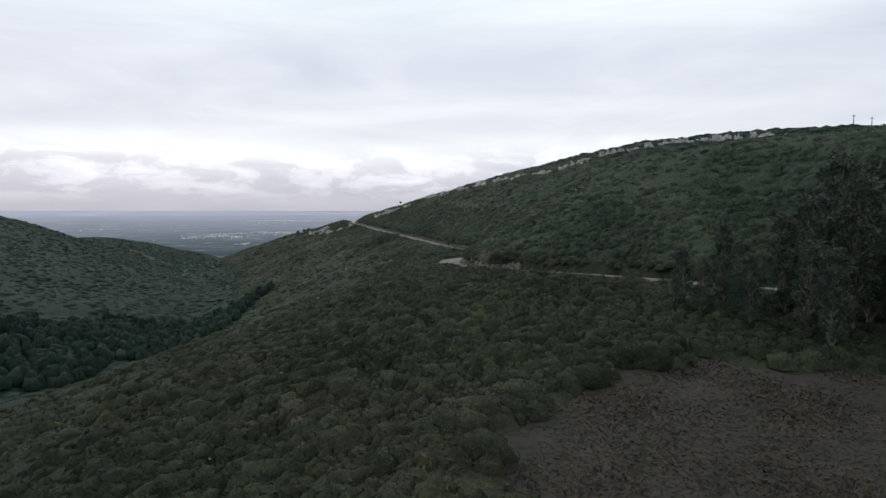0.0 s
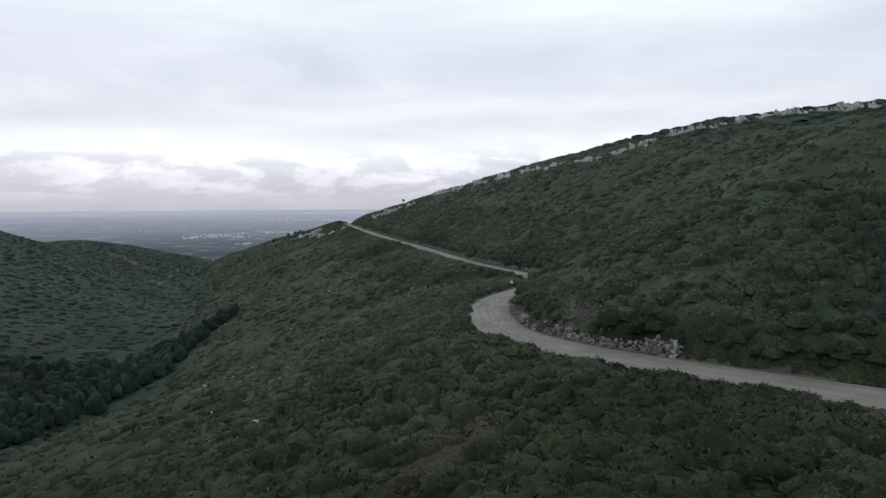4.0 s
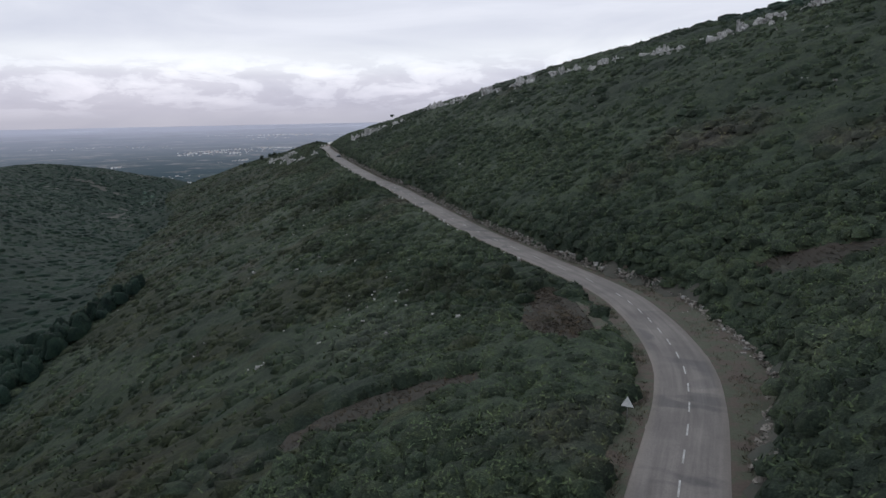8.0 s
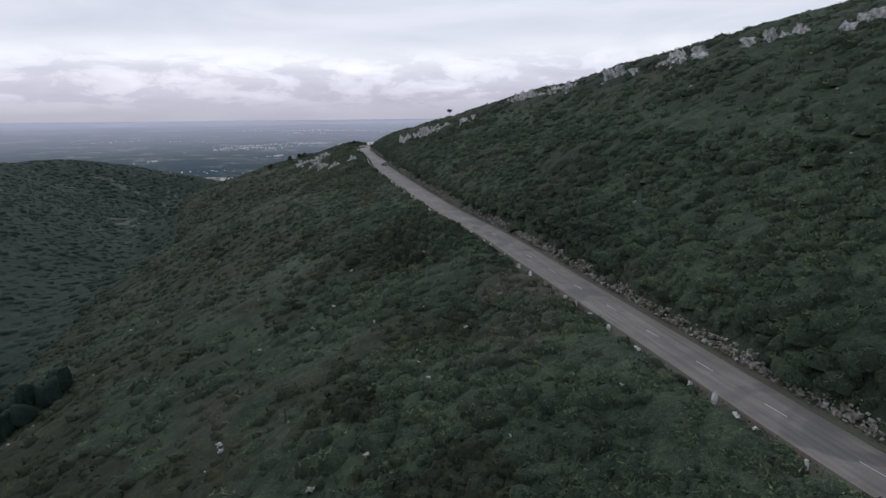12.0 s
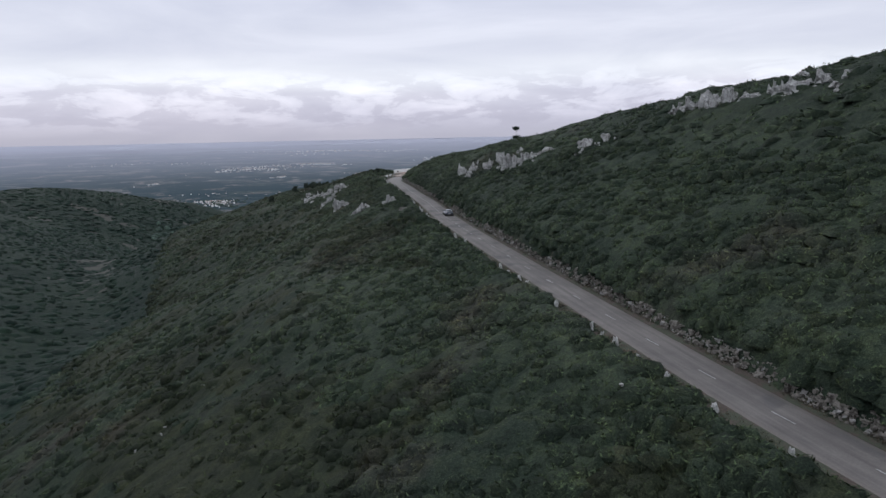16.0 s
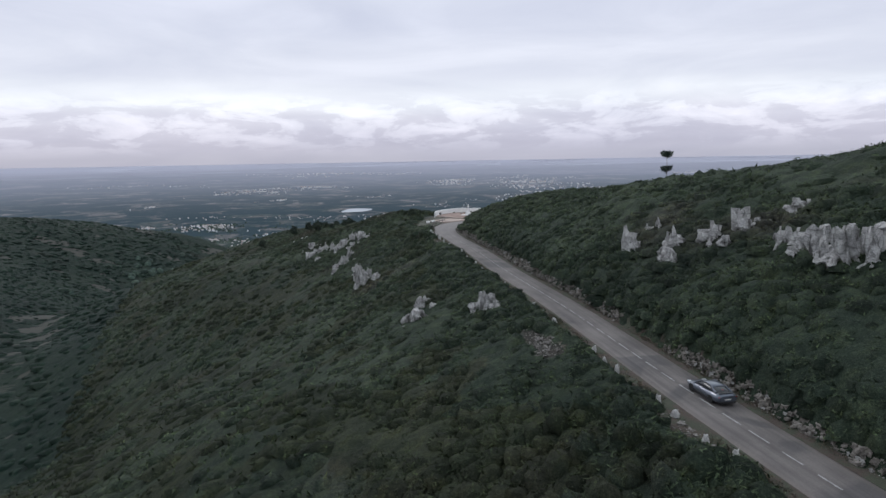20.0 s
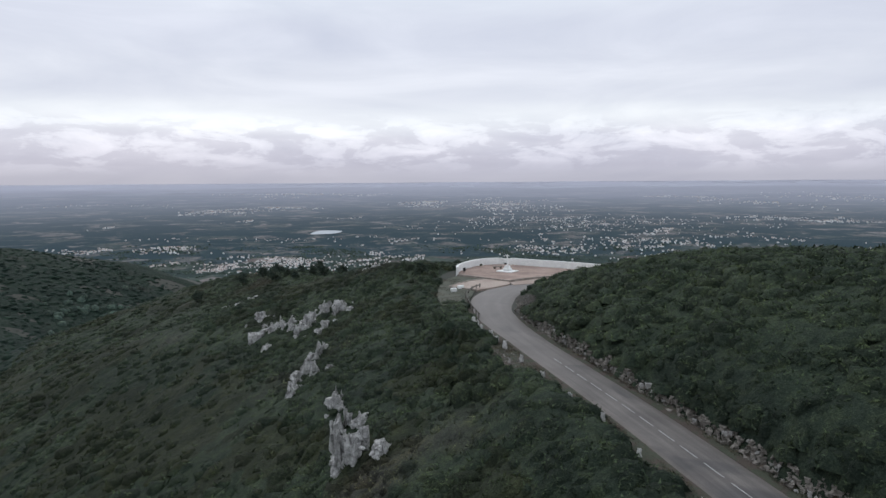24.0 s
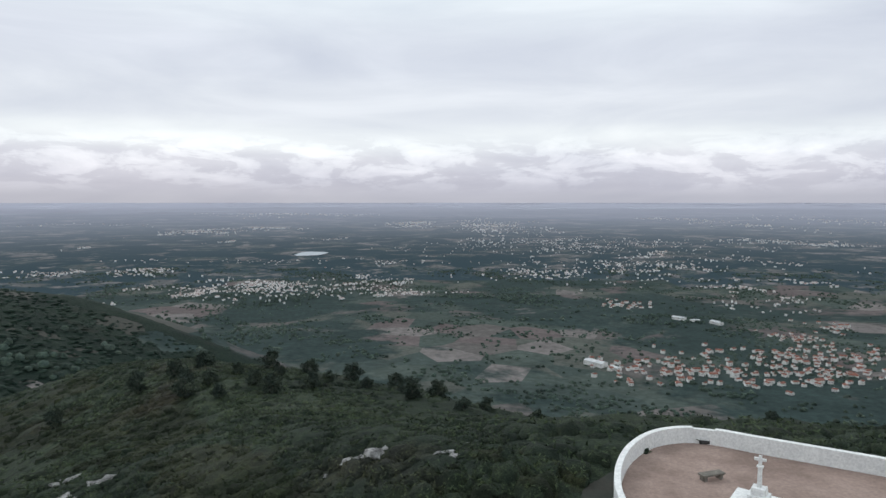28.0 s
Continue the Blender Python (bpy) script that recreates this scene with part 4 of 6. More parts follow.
def outcrop(x, y, wide, high, deep, turn, count, seed, label):
    """One limestone outcrop: upright, fissured blocks side by side with smaller ones at the foot."""
    r = np.random.default_rng(seed)
    a = math.radians(turn)
    top = tagged(new("rock_outcrop"), label, "rock", "limestone outcrops")
    top.matrix_basis = pose(x, y, ground_z(x, y))
    inv = top.matrix_basis.inverted()

    def add(name, px, py, pz, sx, sy, sz, turn_z, k):
        part(name, BIGMESH[8 + k % 4 if name == "boulder" else k % 8], None, top, at=inv @ Matrix.LocRotScale((px, py, pz), Euler((r.normal() * 0.08, r.normal() * 0.08, turn_z)), (sx, sy, sz)))

    for i in range(count):
        t = (i + 0.5) / count - 0.5 + r.normal() * 0.06
        h = high * r.uniform(0.55, 1.05) * (1 - 0.9 * t * t)
        px, py = x + math.cos(a) * t * wide + r.normal() * deep * 0.22, y + math.sin(a) * t * wide + r.normal() * deep * 0.22
        w = wide / count * r.uniform(1.0, 1.9)
        add("block", px, py, ground_z(px, py) + h * 0.16 + 0.2, w, deep * r.uniform(0.55, 1.0), h * 1.0, a + r.normal() * 0.3, r.integers(0, 8))
        for k in range(2):
            qx, qy = px + r.normal() * wide / count * 0.7, py + r.normal() * deep * 0.8
            q = high * (0.12 + 0.26 * r.random() ** 2)
            add("boulder", qx, qy, ground_z(qx, qy) + q * 0.3 + 0.45, q * r.uniform(0.9, 1.9), q * 1.2, q * r.uniform(0.8, 1.3), r.uniform(0, 6.28), r.integers(0, 4))
    return top


GREY = "pale grey fissured limestone outcrop among green scrub"
# band below the crest of the hill: place, width, height, depth, heading
CREST = [(140, 286, 16, 6, 5, -30), (126, 294, 14, 6, 5, -28), (110, 301, 16, 6, 5, -28), (95, 309, 14, 5, 4, -25), (82, 316, 13, 6, 4, -30), (68, 325, 14, 6, 4, -40), (57, 340, 12, 5, 4, -50), (47, 357, 10, 5, 4, -55), (38, 374, 10, 5, 4, -60), (28, 392, 14, 6, 5, -62), (18, 409, 11, 6, 4, -60), (5, 430, 13, 6, 5, -58), (-3, 441, 12, 6, 5, -55), (-20, 455, 8, 4, 3, -50), (-28, 470, 8, 4, 3, -55)]
for i, (x, y, w, h, dp, a) in enumerate(CREST):
    outcrop(x + 8.0 * math.sin(math.radians(a)), y - 8.0 * math.cos(math.radians(a)), w, h * 0.78, dp * 0.7, a, max(3, int(w / 2.0)), 40 + i, "tall grey limestone crag below the hill's crest" if h > 5 else GREY)
# pillars and a low cliff over the road near the lookout
for i, (x, y, w, h, dp, a, n) in enumerate([(-52.8, 495.6, 2.0, 6.6, 2.4, -40, 1), (-50.2, 499.0, 3.6, 2.6, 2.0, -20, 3), (-49.6, 488.2, 1.0, 7.0, 1.5, -60, 2), (-50.8, 485.8, 1.6, 3.8, 1.6, -50, 2), (-44.4, 486.4, 4.2, 4.6, 2.4, -25, 3), (-42.2, 475.0, 3.4, 4.2, 2.2, -50, 2), (-42.6, 470.0, 4.6, 6.0, 2.8, -55, 3), (-39.8, 465.8, 5.0, 6.0, 2.8, -50, 3), (-38.0, 484.0, 3.0, 2.6, 1.8, -30, 2)]):
    outcrop(x, y, w, h, dp, a, n, 71 + i, "bright grey bedded limestone pillar above the road")
# on the slope below the road
BELOW = [(-112, 603, 8, 3.4, 3, 10), (-121, 606, 8, 3.2, 3, 15), (-117, 598.5, 6, 3, 2.6, 20), (-110.5, 597, 2.4, 2.4, 2, 0), (-108, 583, 2, 3, 1.6, 80), (-109.5, 577, 3, 3, 2, 70), (-108.5, 572, 3, 3.4, 2, 60), (-101, 560, 2, 3.6, 2, 80), (-97.6, 545.5, 4.4, 5.6, 3.2, 20), (-99.6, 552, 2.4, 3.6, 2.0, 30), (-81, 503, 3, 3.4, 1.8, 60), (-82, 499, 2, 2.4, 1.6, 0), (-71, 491, 1.5, 3.4, 1.4, 0), (-146, 650, 4, 1.4, 2, 20), (-139, 640, 5, 1.6, 2, 30), (-128, 618, 4, 2, 2, 0), (-106, 625, 4, 1.6, 2, 10), (-98, 622, 3, 1, 1.6, 0)]
for i, (x, y, w, h, dp, a) in enumerate(BELOW):
    outcrop(x, y, w, h * 1.4, dp * 1.15, a, max(2, int(w / 1.9)), 90 + i, "weathered grey limestone block standing out of the scrub" if w < 4 else GREY)

# white stones lying about on the lower slope
rows = []
r = np.random.default_rng(3)
for cx, cy, sx, sy, n in ((-14, 252, 9, 12, 34), (-28.6, 246, 2, 1, 9), (-40, 191, 9, 8, 26), (-22, 290, 10, 14, 14), (-45, 300, 25, 50, 40), (45, 300, 18, 40, 14), (6, 100, 2, 2, 6), (20, 330, 20, 40, 16), (-20, 545, 15, 25, 20), (-90, 380, 15, 50, 20), (-30, 130, 8, 14, 8), (-22, 60, 8, 14, 10)):
    for k in range(n):
        x, y = cx + r.normal() * sx * 0.6, cy + r.normal() * sy * 0.6
        q = r.uniform(0.18, 0.5)
        rows.append((x, y, 0, q * 1.3, q, q * 0.8, r.uniform(0, 6.28)))
zz = height([q[0] for q in rows], [q[1] for q in rows])
dd, _ = road_offset([q[0] for q in rows], [q[1] for q in rows])
rows = [(q[0], q[1], h + 0.85, *q[3:]) for q, h, e in zip(rows, zz, dd) if abs(e) > 6]
PALE = mottled("pale_limestone", (0.16, 0.155, 0.15), (0.36, 0.35, 0.34), 0.8, 0.9, 0.6, 0.15)
tagged(new("scattered_stones", mesh_of("scattered_stones", *heap(rows, SMALL), PALE)), "pale loose stones scattered through the scrub", "stones", kind="stuff")

# ---- verges ----
def verge_material():
    m, t, p = material("verge_earth", 0.95)
    v = coords(t)
    col = ramp_node(t, noise_node(t, v, 1 / 1.6, 6, 0.7), [(0.30, (0.040, 0.030, 0.024)), (0.44, (0.060, 0.044, 0.036)), (0.54, (0.040, 0.046, 0.029)), (0.64, (0.048, 0.053, 0.034)), (0.76, (0.076, 0.064, 0.054))])
    fine = noise_node(t, v, 7.0, 5, 0.7)
    col = mix(t, col, ramp_node(t, fine, [(0.3, (0.6,) * 3), (0.7, (1.3,) * 3)]), 0.8, "MULTIPLY")
    link(t, col, p.inputs["Base Color"])
    bump(t, p, fine, 0.6, 0.05)
    return m


EARTH = verge_material()


def strip(name, o0, o1, k0, k1, cells, lift, label, mat):
    o = np.linspace(0, 1, cells + 1)
    a, b = np.broadcast_to(o0, RC.shape[:1])[k0:k1], np.broadcast_to(o1, RC.shape[:1])[k0:k1]
    off = a[:, None] * (1 - o) + b[:, None] * o
    P = RC[k0:k1, None, :] + RN[k0:k1, None, :] * off[..., None]
    d = off.ravel()
    near = np.repeat(np.arange(k0, k1), cells + 1)
    z = height(P[..., 0], P[..., 1], d, near) + lift + 0.03 * wave(P[..., 0].ravel(), P[..., 1].ravel(), 0.9, 1.0)
    i = np.arange((k1 - k0) * (cells + 1)).reshape(k1 - k0, cells + 1)
    q = np.stack([i[:-1, :-1], i[:-1, 1:], i[1:, 1:], i[1:, :-1]], -1).reshape(-1, 4)
    return tagged(new(name, mesh_of(name, np.column_stack([P.reshape(-1, 2), z]), q, mat, None, True)), label, "verge", kind="structure")


K0, K1 = 70, int(np.argmin(np.hypot(RC[:, 0] + 82.1, RC[:, 1] - 584)))
BANK = bank_start(np.arange(len(RC)))
strip("verge_1", -5.6, -HALF + 0.06, K0, K1, 5, 0.11, "brown earth and dry grass beside the asphalt", EARTH)
strip("verge_2", HALF - 0.06, np.minimum(BANK, 7.0) + 1.0, K0, K1, 6, 0.11, "brown gravelly earth at the foot of the bank", EARTH)

# ---- lane dashes ----
PAINT = mottled("road_paint", (0.20, 0.197, 0.195), (0.37, 0.365, 0.36), 0.4, 0.7, 0.1, 0.06)


def dash_mesh(length):
    bm = bmesh.new()
    bmesh.ops.create_cube(bm, size=1.0)
    bmesh.ops.scale(bm, vec=(0.10, length, 0.012), verts=bm.verts[:])
    me = bpy.data.meshes.new("dash")
    bm.to_mesh(me)
    bm.free()
    me.materials.append(PAINT)
    return me


def along(s):
    """Place, heading and height of the road's line at a length s from its start."""
    x, y, z = np.interp(s, RS, RC[:, 0]), np.interp(s, RS, RC[:, 1]), np.interp(s, RS, RZ)
    tx, ty = np.interp(s, RS, RT[:, 0]), np.interp(s, RS, RT[:, 1])
    return x, y, z, math.atan2(ty, tx)


def s_at(y):
    i = np.nonzero((RC[:-1, 1] <= y) & (RC[1:, 1] > y))[0][0]
    return RS[i] + (y - RC[i, 1]) / (RC[i + 1, 1] - RC[i, 1]) * (RS[i + 1] - RS[i])


for y0, y1, period, long in ((140, 236, 3.5, 2.3), (242, 432, 7.65, 2.9), (436, 552, 2.9, 2.1)):
    me = dash_mesh(long)
    s = s_at(y0)
    while s < s_at(y1):
        x, y, z, a = along(s)
        part("lane_dash", me, None, road, at=pose(x, y, z + 0.086, 0, 0, math.degrees(a) - 90))
        s += period

# ---- white marker stones on the outer edge ----
MARK = mottled("whitewashed_stone", (0.30, 0.295, 0.29), (0.52, 0.51, 0.50), 0.35, 0.9, 0.5, 0.07)
MARKERS = []
for s in range(6):
    v, f = block(300 + s, 2, 0.16, 0.7)
    v = v.copy()
    v[:, :2] *= (0.95 - 0.35 * (v[:, 2:3] + 0.5))
    MARKERS.append(mesh_of("marker_stone", v, f, MARK))
POST_Y = [255.3, 257.3, 259.8, 266.9, 272.3, 279.0, 282.7, 284.7, 286.7, 289.0, 293.9, 296.5, 301.3, 304.6, 307.6, 309.8, 313.8, 319.3, 323.8, 329, 335.0, 338.1, 344, 350, 355, 361, 367, 372, 376, 379.5, 381.7, 383.8, 391.5, 394.3, 397.1, 400.0, 402.3, 406.1, 408.9, 417.8, 419.4, 426.8, 433, 438, 444, 450.2, 452.8, 456.6, 458.9, 465.7, 468.2, 471.0, 482.2, 486.5, 490.4, 497, 503, 509, 516, 522, 529, 535, 541, 547.1, 552.3, 557.5, 560.4, 562.9, 566.7, 568.6, 571]
r = np.random.default_rng(11)
for i, y in enumerate(POST_Y):
    s = s_at(y)
    px, py, pz, a = along(s)
    off = -3.45 - 0.3 * r.random()
    n = Vector((math.sin(a), -math.cos(a)))
    x, y = px + n.x * off, py + n.y * off
    hgt, wid = r.uniform(0.65, 1.2), r.uniform(0.45, 0.7)
    if i in (7, 10, 11):
        hgt, wid = 0.6, 1.0
    ob = new("marker_stone", MARKERS[i % 6])
    ob.matrix_basis = pose(x, y, ground_z(x, y) + hgt * 0.42, r.normal() * 5, r.normal() * 6, r.uniform(0, 360)) @ Matrix.Diagonal((wid, wid * 0.85, hgt, 1))
    tagged(ob, "squat whitewashed stone lying at the road's edge" if hgt < 0.7 else "upright whitewashed marker stone at the road's edge", "marker stone", "marker stones along the road")

# ---- dry-stone bank beside the road ----
WALLSTONE = mottled("wall_stone", (0.070, 0.062, 0.054), (0.235, 0.215, 0.195), 0.5, 0.92, 0.6, 0.12)
wall_bank = tagged(new("stone_wall"), "rough dry-stone wall of grey and white stones", "stone wall")
STONES = [mesh_of("stone", v, f, [WALLSTONE, PALE], np.full(len(f), 1 if i == 3 else 0)) for i, (v, f) in enumerate(SMALL)]
r = np.random.default_rng(5)
rest, single = [], []
s, s_end = RS[K0 + 6], RS[K1 - 3]
while s < s_end:
    x, y, z, a = along(s)
    k = int(np.searchsorted(RS, s))
    n = (math.sin(a), -math.cos(a))
    tallness = 0.95 + 0.35 * wave(np.array([s]), np.array([0.0]), 9, 0.7)[0]
    if y < 135:
        tallness *= 1.25
    if 198 < y < 236:
        tallness = 0.35
    row = 0
    while row * 0.22 < tallness:
        o = min(BANK[min(k, len(BANK) - 1)], 6.0) - 0.15 + row * 0.17 + r.normal() * 0.14
        px, py = x + n[0] * o, y + n[1] * o
        q = 0.15 + 0.36 * r.random() ** 1.8
        if y < 135:
            q *= 1.75
        if r.random() < 0.14:
            row += 1
            continue
        single.append((px, py, z + 0.06 + row * 0.22 + r.normal() * 0.06, q * r.uniform(0.9, 1.5), q * 0.9, q * r.uniform(0.7, 1.15), a + r.normal() * 0.5))
        row += 1
    s += r.uniform(0.22, 0.48)
named = [q for q in single if 446 < q[1] < 482][:300]
rest = [q for q in single if not 446 < q[1] < 482]
for i, (x, y, z, sx, sy, sz, a) in enumerate(named):
    part("stone", STONES[i % 8], None, wall_bank, at=Matrix.LocRotScale((x, y, z), Euler((0, 0, a)), (sx, sy, sz)))
V, Fa = heap(rest, SMALL)
n_each = np.concatenate([np.full(len(SMALL[i % 8][1]), 1 if (i * 7) % 9 == 0 or rest[i][1] < 132 and i % 2 == 0 else 0) for i in range(len(rest))])
tagged(part("stones", mesh_of("stones", V, Fa, [WALLSTONE, PALE], n_each), None, wall_bank), kind="stuff")

# rubble slides
RUBBLE = mottled("rubble_stone", (0.09, 0.08, 0.073), (0.26, 0.245, 0.23), 0.7, 0.9, 0.6, 0.12)
rows = []
for cx, cy, sx, sy, n in ((8.6, 148, 2.6, 6.5, 120), (10.5, 143, 2.5, 3, 40), (-77, 579, 1.6, 7, 60), (-65.6, 475.3, 1.7, 6.0, 240), (-57.7, 452.8, 1.3, 4.5, 150), (-81.8, 552.5, 1.8, 6.0, 150), (-79.5, 543, 1.2, 5, 50), (-76, 592, 1.6, 3.5, 30), (-7, 281, 1.6, 4, 50), (-2.5, 268, 1.5, 5, 40), (26, 237, 4, 1.6, 110), (20, 212, 1.2, 14, 70), (22, 231, 1.0, 5, 70), (45, 106, 4, 3, 60)):
    for k in range(int(n * 2.4)):
        x, y = cx + r.normal() * sx * 0.55, cy + r.normal() * sy * 0.55
        q = r.uniform(0.04, 0.13) if r.random() < 0.94 else r.uniform(0.15, 0.30)
        rows.append((x, y, 0, q * 1.4, q, q * 0.8, r.uniform(0, 6.28)))
X, Y = np.array([q[0] for q in rows]), np.array([q[1] for q in rows])
zz, (dd, _) = height(X, Y), road_offset(X, Y)
rows = [(q[0], q[1], h + q[5] * 0.3 + 0.06, *q[3:]) for q, h, e in zip(rows, zz, dd) if abs(e) > 3.3]
tagged(new("rubble", mesh_of("rubble", *heap(rows, SMALL), RUBBLE)), "loose pale limestone rubble beside the road", "rubble", kind="stuff")

# ---- lookout terrace ----
SAND = mottled("packed_sand", (0.215, 0.150, 0.126), (0.345, 0.252, 0.216), 4.0, 0.95, 0.4, 0.3)
LIGHTSAND = mottled("pale_sand", (0.30, 0.232, 0.200), (0.40, 0.325, 0.285), 4.0, 0.95, 0.2, 0.25)
LIME = mottled("limewash", (0.72, 0.72, 0.72), (0.82, 0.82, 0.81), 1.5, 0.85, 0.15, 0.2)
KERB = mottled("kerb_stone", (0.20, 0.17, 0.15), (0.32, 0.28, 0.25), 0.8, 0.9, 0.3)
TURF = mottled("short_turf", (0.050, 0.056, 0.040), (0.094, 0.094, 0.072), 1.3, 0.95, 0.5)


def sheet(name, ring, z, mat, label, category, drop=0.4):
    """A level slab with the given outline."""
    bm = bmesh.new()
    top = [bm.verts.new((x, y, z)) for x, y in ring]
    f = bm.faces.new(top)
    if f.normal.z < 0:
        f.normal_flip()
    low = bmesh.ops.extrude_face_region(bm, geom=[f])
    bmesh.ops.translate(bm, vec=(0, 0, -drop), verts=[v for v in low["geom"] if isinstance(v, bmesh.types.BMVert)])
    bmesh.ops.recalc_face_normals(bm, faces=bm.faces[:])
    return tagged(part(name, bm, mat), label, category, kind="structure")


def smooth_line(pts, step_len=0.8):
    return [tuple(p) for p in catmull([pts[0]] + list(pts) + [pts[-1]], step_len)]


WALL_LINE = smooth_line([(-87.1, 611.4), (-87.0, 614.5), (-85.9, 618.6), (-83.9, 622.6), (-81.2, 625.6), (-78.2, 626.8), (-75.5, 626.2), (-73, 624.6), (-69, 622.2), (-64.4, 619.4), (-60, 616.2), (-56.2, 613), (-52.5, 609.6)])
FRONT = [(-87.0, 611.2), (-81.9, 606.9), (-77.7, 603.3)]
CURVE = smooth_line([(-77.7, 603.3), (-74, 606.2), (-69.6, 608.3), (-63, 610), (-57.3, 610.9), (-52, 608.2)])
terrace = sheet("terrace", WALL_LINE + CURVE[::-1] + FRONT[1:2], 30.92, SAND, "packed reddish sand floor of the lookout terrace", "terrace")
apron = sheet("apron", [(-81.7, 606.6), (-77.5, 603.0), (-77.8, 600.5), (-81, 597), (-83.9, 594.3), (-88.4, 597.9), (-86.8, 601.5), (-84.8, 604.3)], 30.74, LIGHTSAND, "pale sandy parking apron beside the road", "apron")
shoulder = sheet("shoulder", CURVE[:-2] + [(-51, 605.4), (-60, 606.3), (-68, 604.6), (-74, 601.5), (-77, 600.4)], 30.64, LIGHTSAND, "pale gravel strip between kerb and asphalt", "shoulder")
turf = sheet("turf", [(-87.2, 611.1), (-82.0, 606.8), (-84.9, 604.2), (-86.9, 601.4), (-88.5, 597.8), (-84.1, 594.2), (-84.6, 590), (-85.5, 585), (-86.5, 580), (-89.5, 582), (-90.4, 590), (-90.2, 600), (-88.8, 608)], 30.66, TURF, "short worn grass beside the terrace", "grass")


def rail_mesh(line, half, z0, z1, bevel=0.03):
    """A low wall of constant width along a line."""
    p = np.array(line)
    t = np.gradient(p, axis=0)
    t /= np.linalg.norm(t, axis=1)[:, None]
    n = np.stack([t[:, 1], -t[:, 0]], 1)
    prof = [(-half, z0), (-half, z1 - bevel), (-half + bevel, z1), (half - bevel, z1), (half, z1 - bevel), (half, z0)]
    v = np.concatenate([np.column_stack([p + n * o, np.full(len(p), z)]) for o, z in prof])
    m = len(p)
    q = [(k * m + i, k * m + i + 1, (k + 1) * m + i + 1, (k + 1) * m + i) for k in range(5) for i in range(m - 1)]
    V, Q = v, np.array(q)
    me = bpy.data.meshes.new("low_wall")
    ends = [tuple(k * m for k in range(6)), tuple(k * m + m - 1 for k in range(5, -1, -1))]
    me.from_pydata([tuple(c) for c in V], [], [tuple(c) for c in Q] + ends)
    bm = bmesh.new()
    bm.from_mesh(me)
    bmesh.ops.recalc_face_normals(bm, faces=bm.faces[:])
    return bm


parapet = tagged(part("parapet", rail_mesh(WALL_LINE[:24], 0.24, 30.3, 32.32), LIME), "curved whitewashed parapet wall round the terrace", "wall", kind="structure")
part("wall_run", rail_mesh(WALL_LINE[25:], 0.24, 30.3, 32.32), LIME, parapet)
part("wall_notch", rail_mesh(WALL_LINE[23:26], 0.20, 30.3, 32.2), LIME, parapet, "lower stretch of wall with a drain opening")
# solid dark box, coloured as the shade inside the drain
bm = bmesh.new()
bmesh.ops.create_cube(bm, size=1.0)
bmesh.ops.scale(bm, vec=(0.9, 0.5, 0.3), verts=bm.verts[:])
nx_, ny_ = WALL_LINE[24]
part("drain_opening", bm, mottled("drain_shadow", (0.03, 0.03, 0.03), (0.05, 0.05, 0.05), 0.4), parapet, "drain opening with its inner shade as a dark block", at=pose(nx_ + 0.05, ny_ - 0.12, 31.1))
for line, nm in ((FRONT, "kerb_1"), (CURVE, "kerb_2"), ([(-81.9, 606.8), (-84.9, 604.3), (-86.9, 601.5), (-88.5, 597.9), (-83.9, 594.2)], "kerb_3")):
    tagged(part(nm, rail_mesh(line, 0.14, 30.4, 31.02 if nm != "kerb_3" else 30.86, 0.02), KERB), "low stone kerb edging the sand", "kerb", kind="structure")


def box(sx, sy, sz, bevel=0.02, at=(0, 0, 0), top=1.0):
    bm = bmesh.new()
    bmesh.ops.create_cube(bm, size=1.0)
    for v in bm.verts:
        k = top if v.co.z > 0 else 1.0
        v.co = Vector((v.co.x * sx * k, v.co.y * sy * k, v.co.z * sz))
    if bevel:
        bmesh.ops.bevel(bm, geom=bm.edges[:], offset=bevel, segments=2, affect="EDGES", profile=0.6)
    bmesh.ops.translate(bm, vec=at, verts=bm.verts[:])
    return bm


# stone cross on its stepped foot
cross = tagged(new("stone_cross"), "white stone cross on a stepped pedestal", "monument")
cross.matrix_basis = pose(-77.0, 615.3, 30.92, 0, 0, -38)
part("base_slab", box(3.5, 3.0, 0.16, 0.03, (0, 0, 0.08)), LIME, cross)
part("plinth", box(1.35, 1.25, 0.55, 0.04, (0, 0, 0.43)), LIME, cross)
part("pedestal", box(1.0, 0.95, 0.5, 0.04, (0, 0, 0.95), 0.9), LIME, cross)
part("shaft", box(0.30, 0.28, 1.45, 0.05, (0, 0, 1.90), 0.85), LIME, cross)
part("collar", box(0.42, 0.40, 0.12, 0.04, (0, 0, 2.66)), LIME, cross)
part("upright", box(0.22, 0.18, 0.75, 0.04, (0, 0, 3.08)), LIME, cross)
part("crossbar", box(0.78, 0.178, 0.20, 0.04, (0, 0, 3.16)), LIME, cross)

# stone bench
BENCH = mottled("bench_stone", (0.12, 0.11, 0.095), (0.20, 0.18, 0.155), 0.6, 0.9, 0.4)
bench = tagged(new("stone_bench"), "weathered grey stone slab bench on the sand", "bench")
bench.matrix_basis = pose(-78.7, 619.2, 30.92, 0, 0, 18)
part("slab", box(2.0, 0.7, 0.14, 0.03, (0, 0, 0.46)), BENCH, bench)
part("support", box(0.28, 0.56, 0.39, 0.03, (-0.72, 0, 0.195)), BENCH, bench)
part("support", box(0.28, 0.56, 0.39, 0.03, (0.72, 0, 0.195)), BENCH, bench)


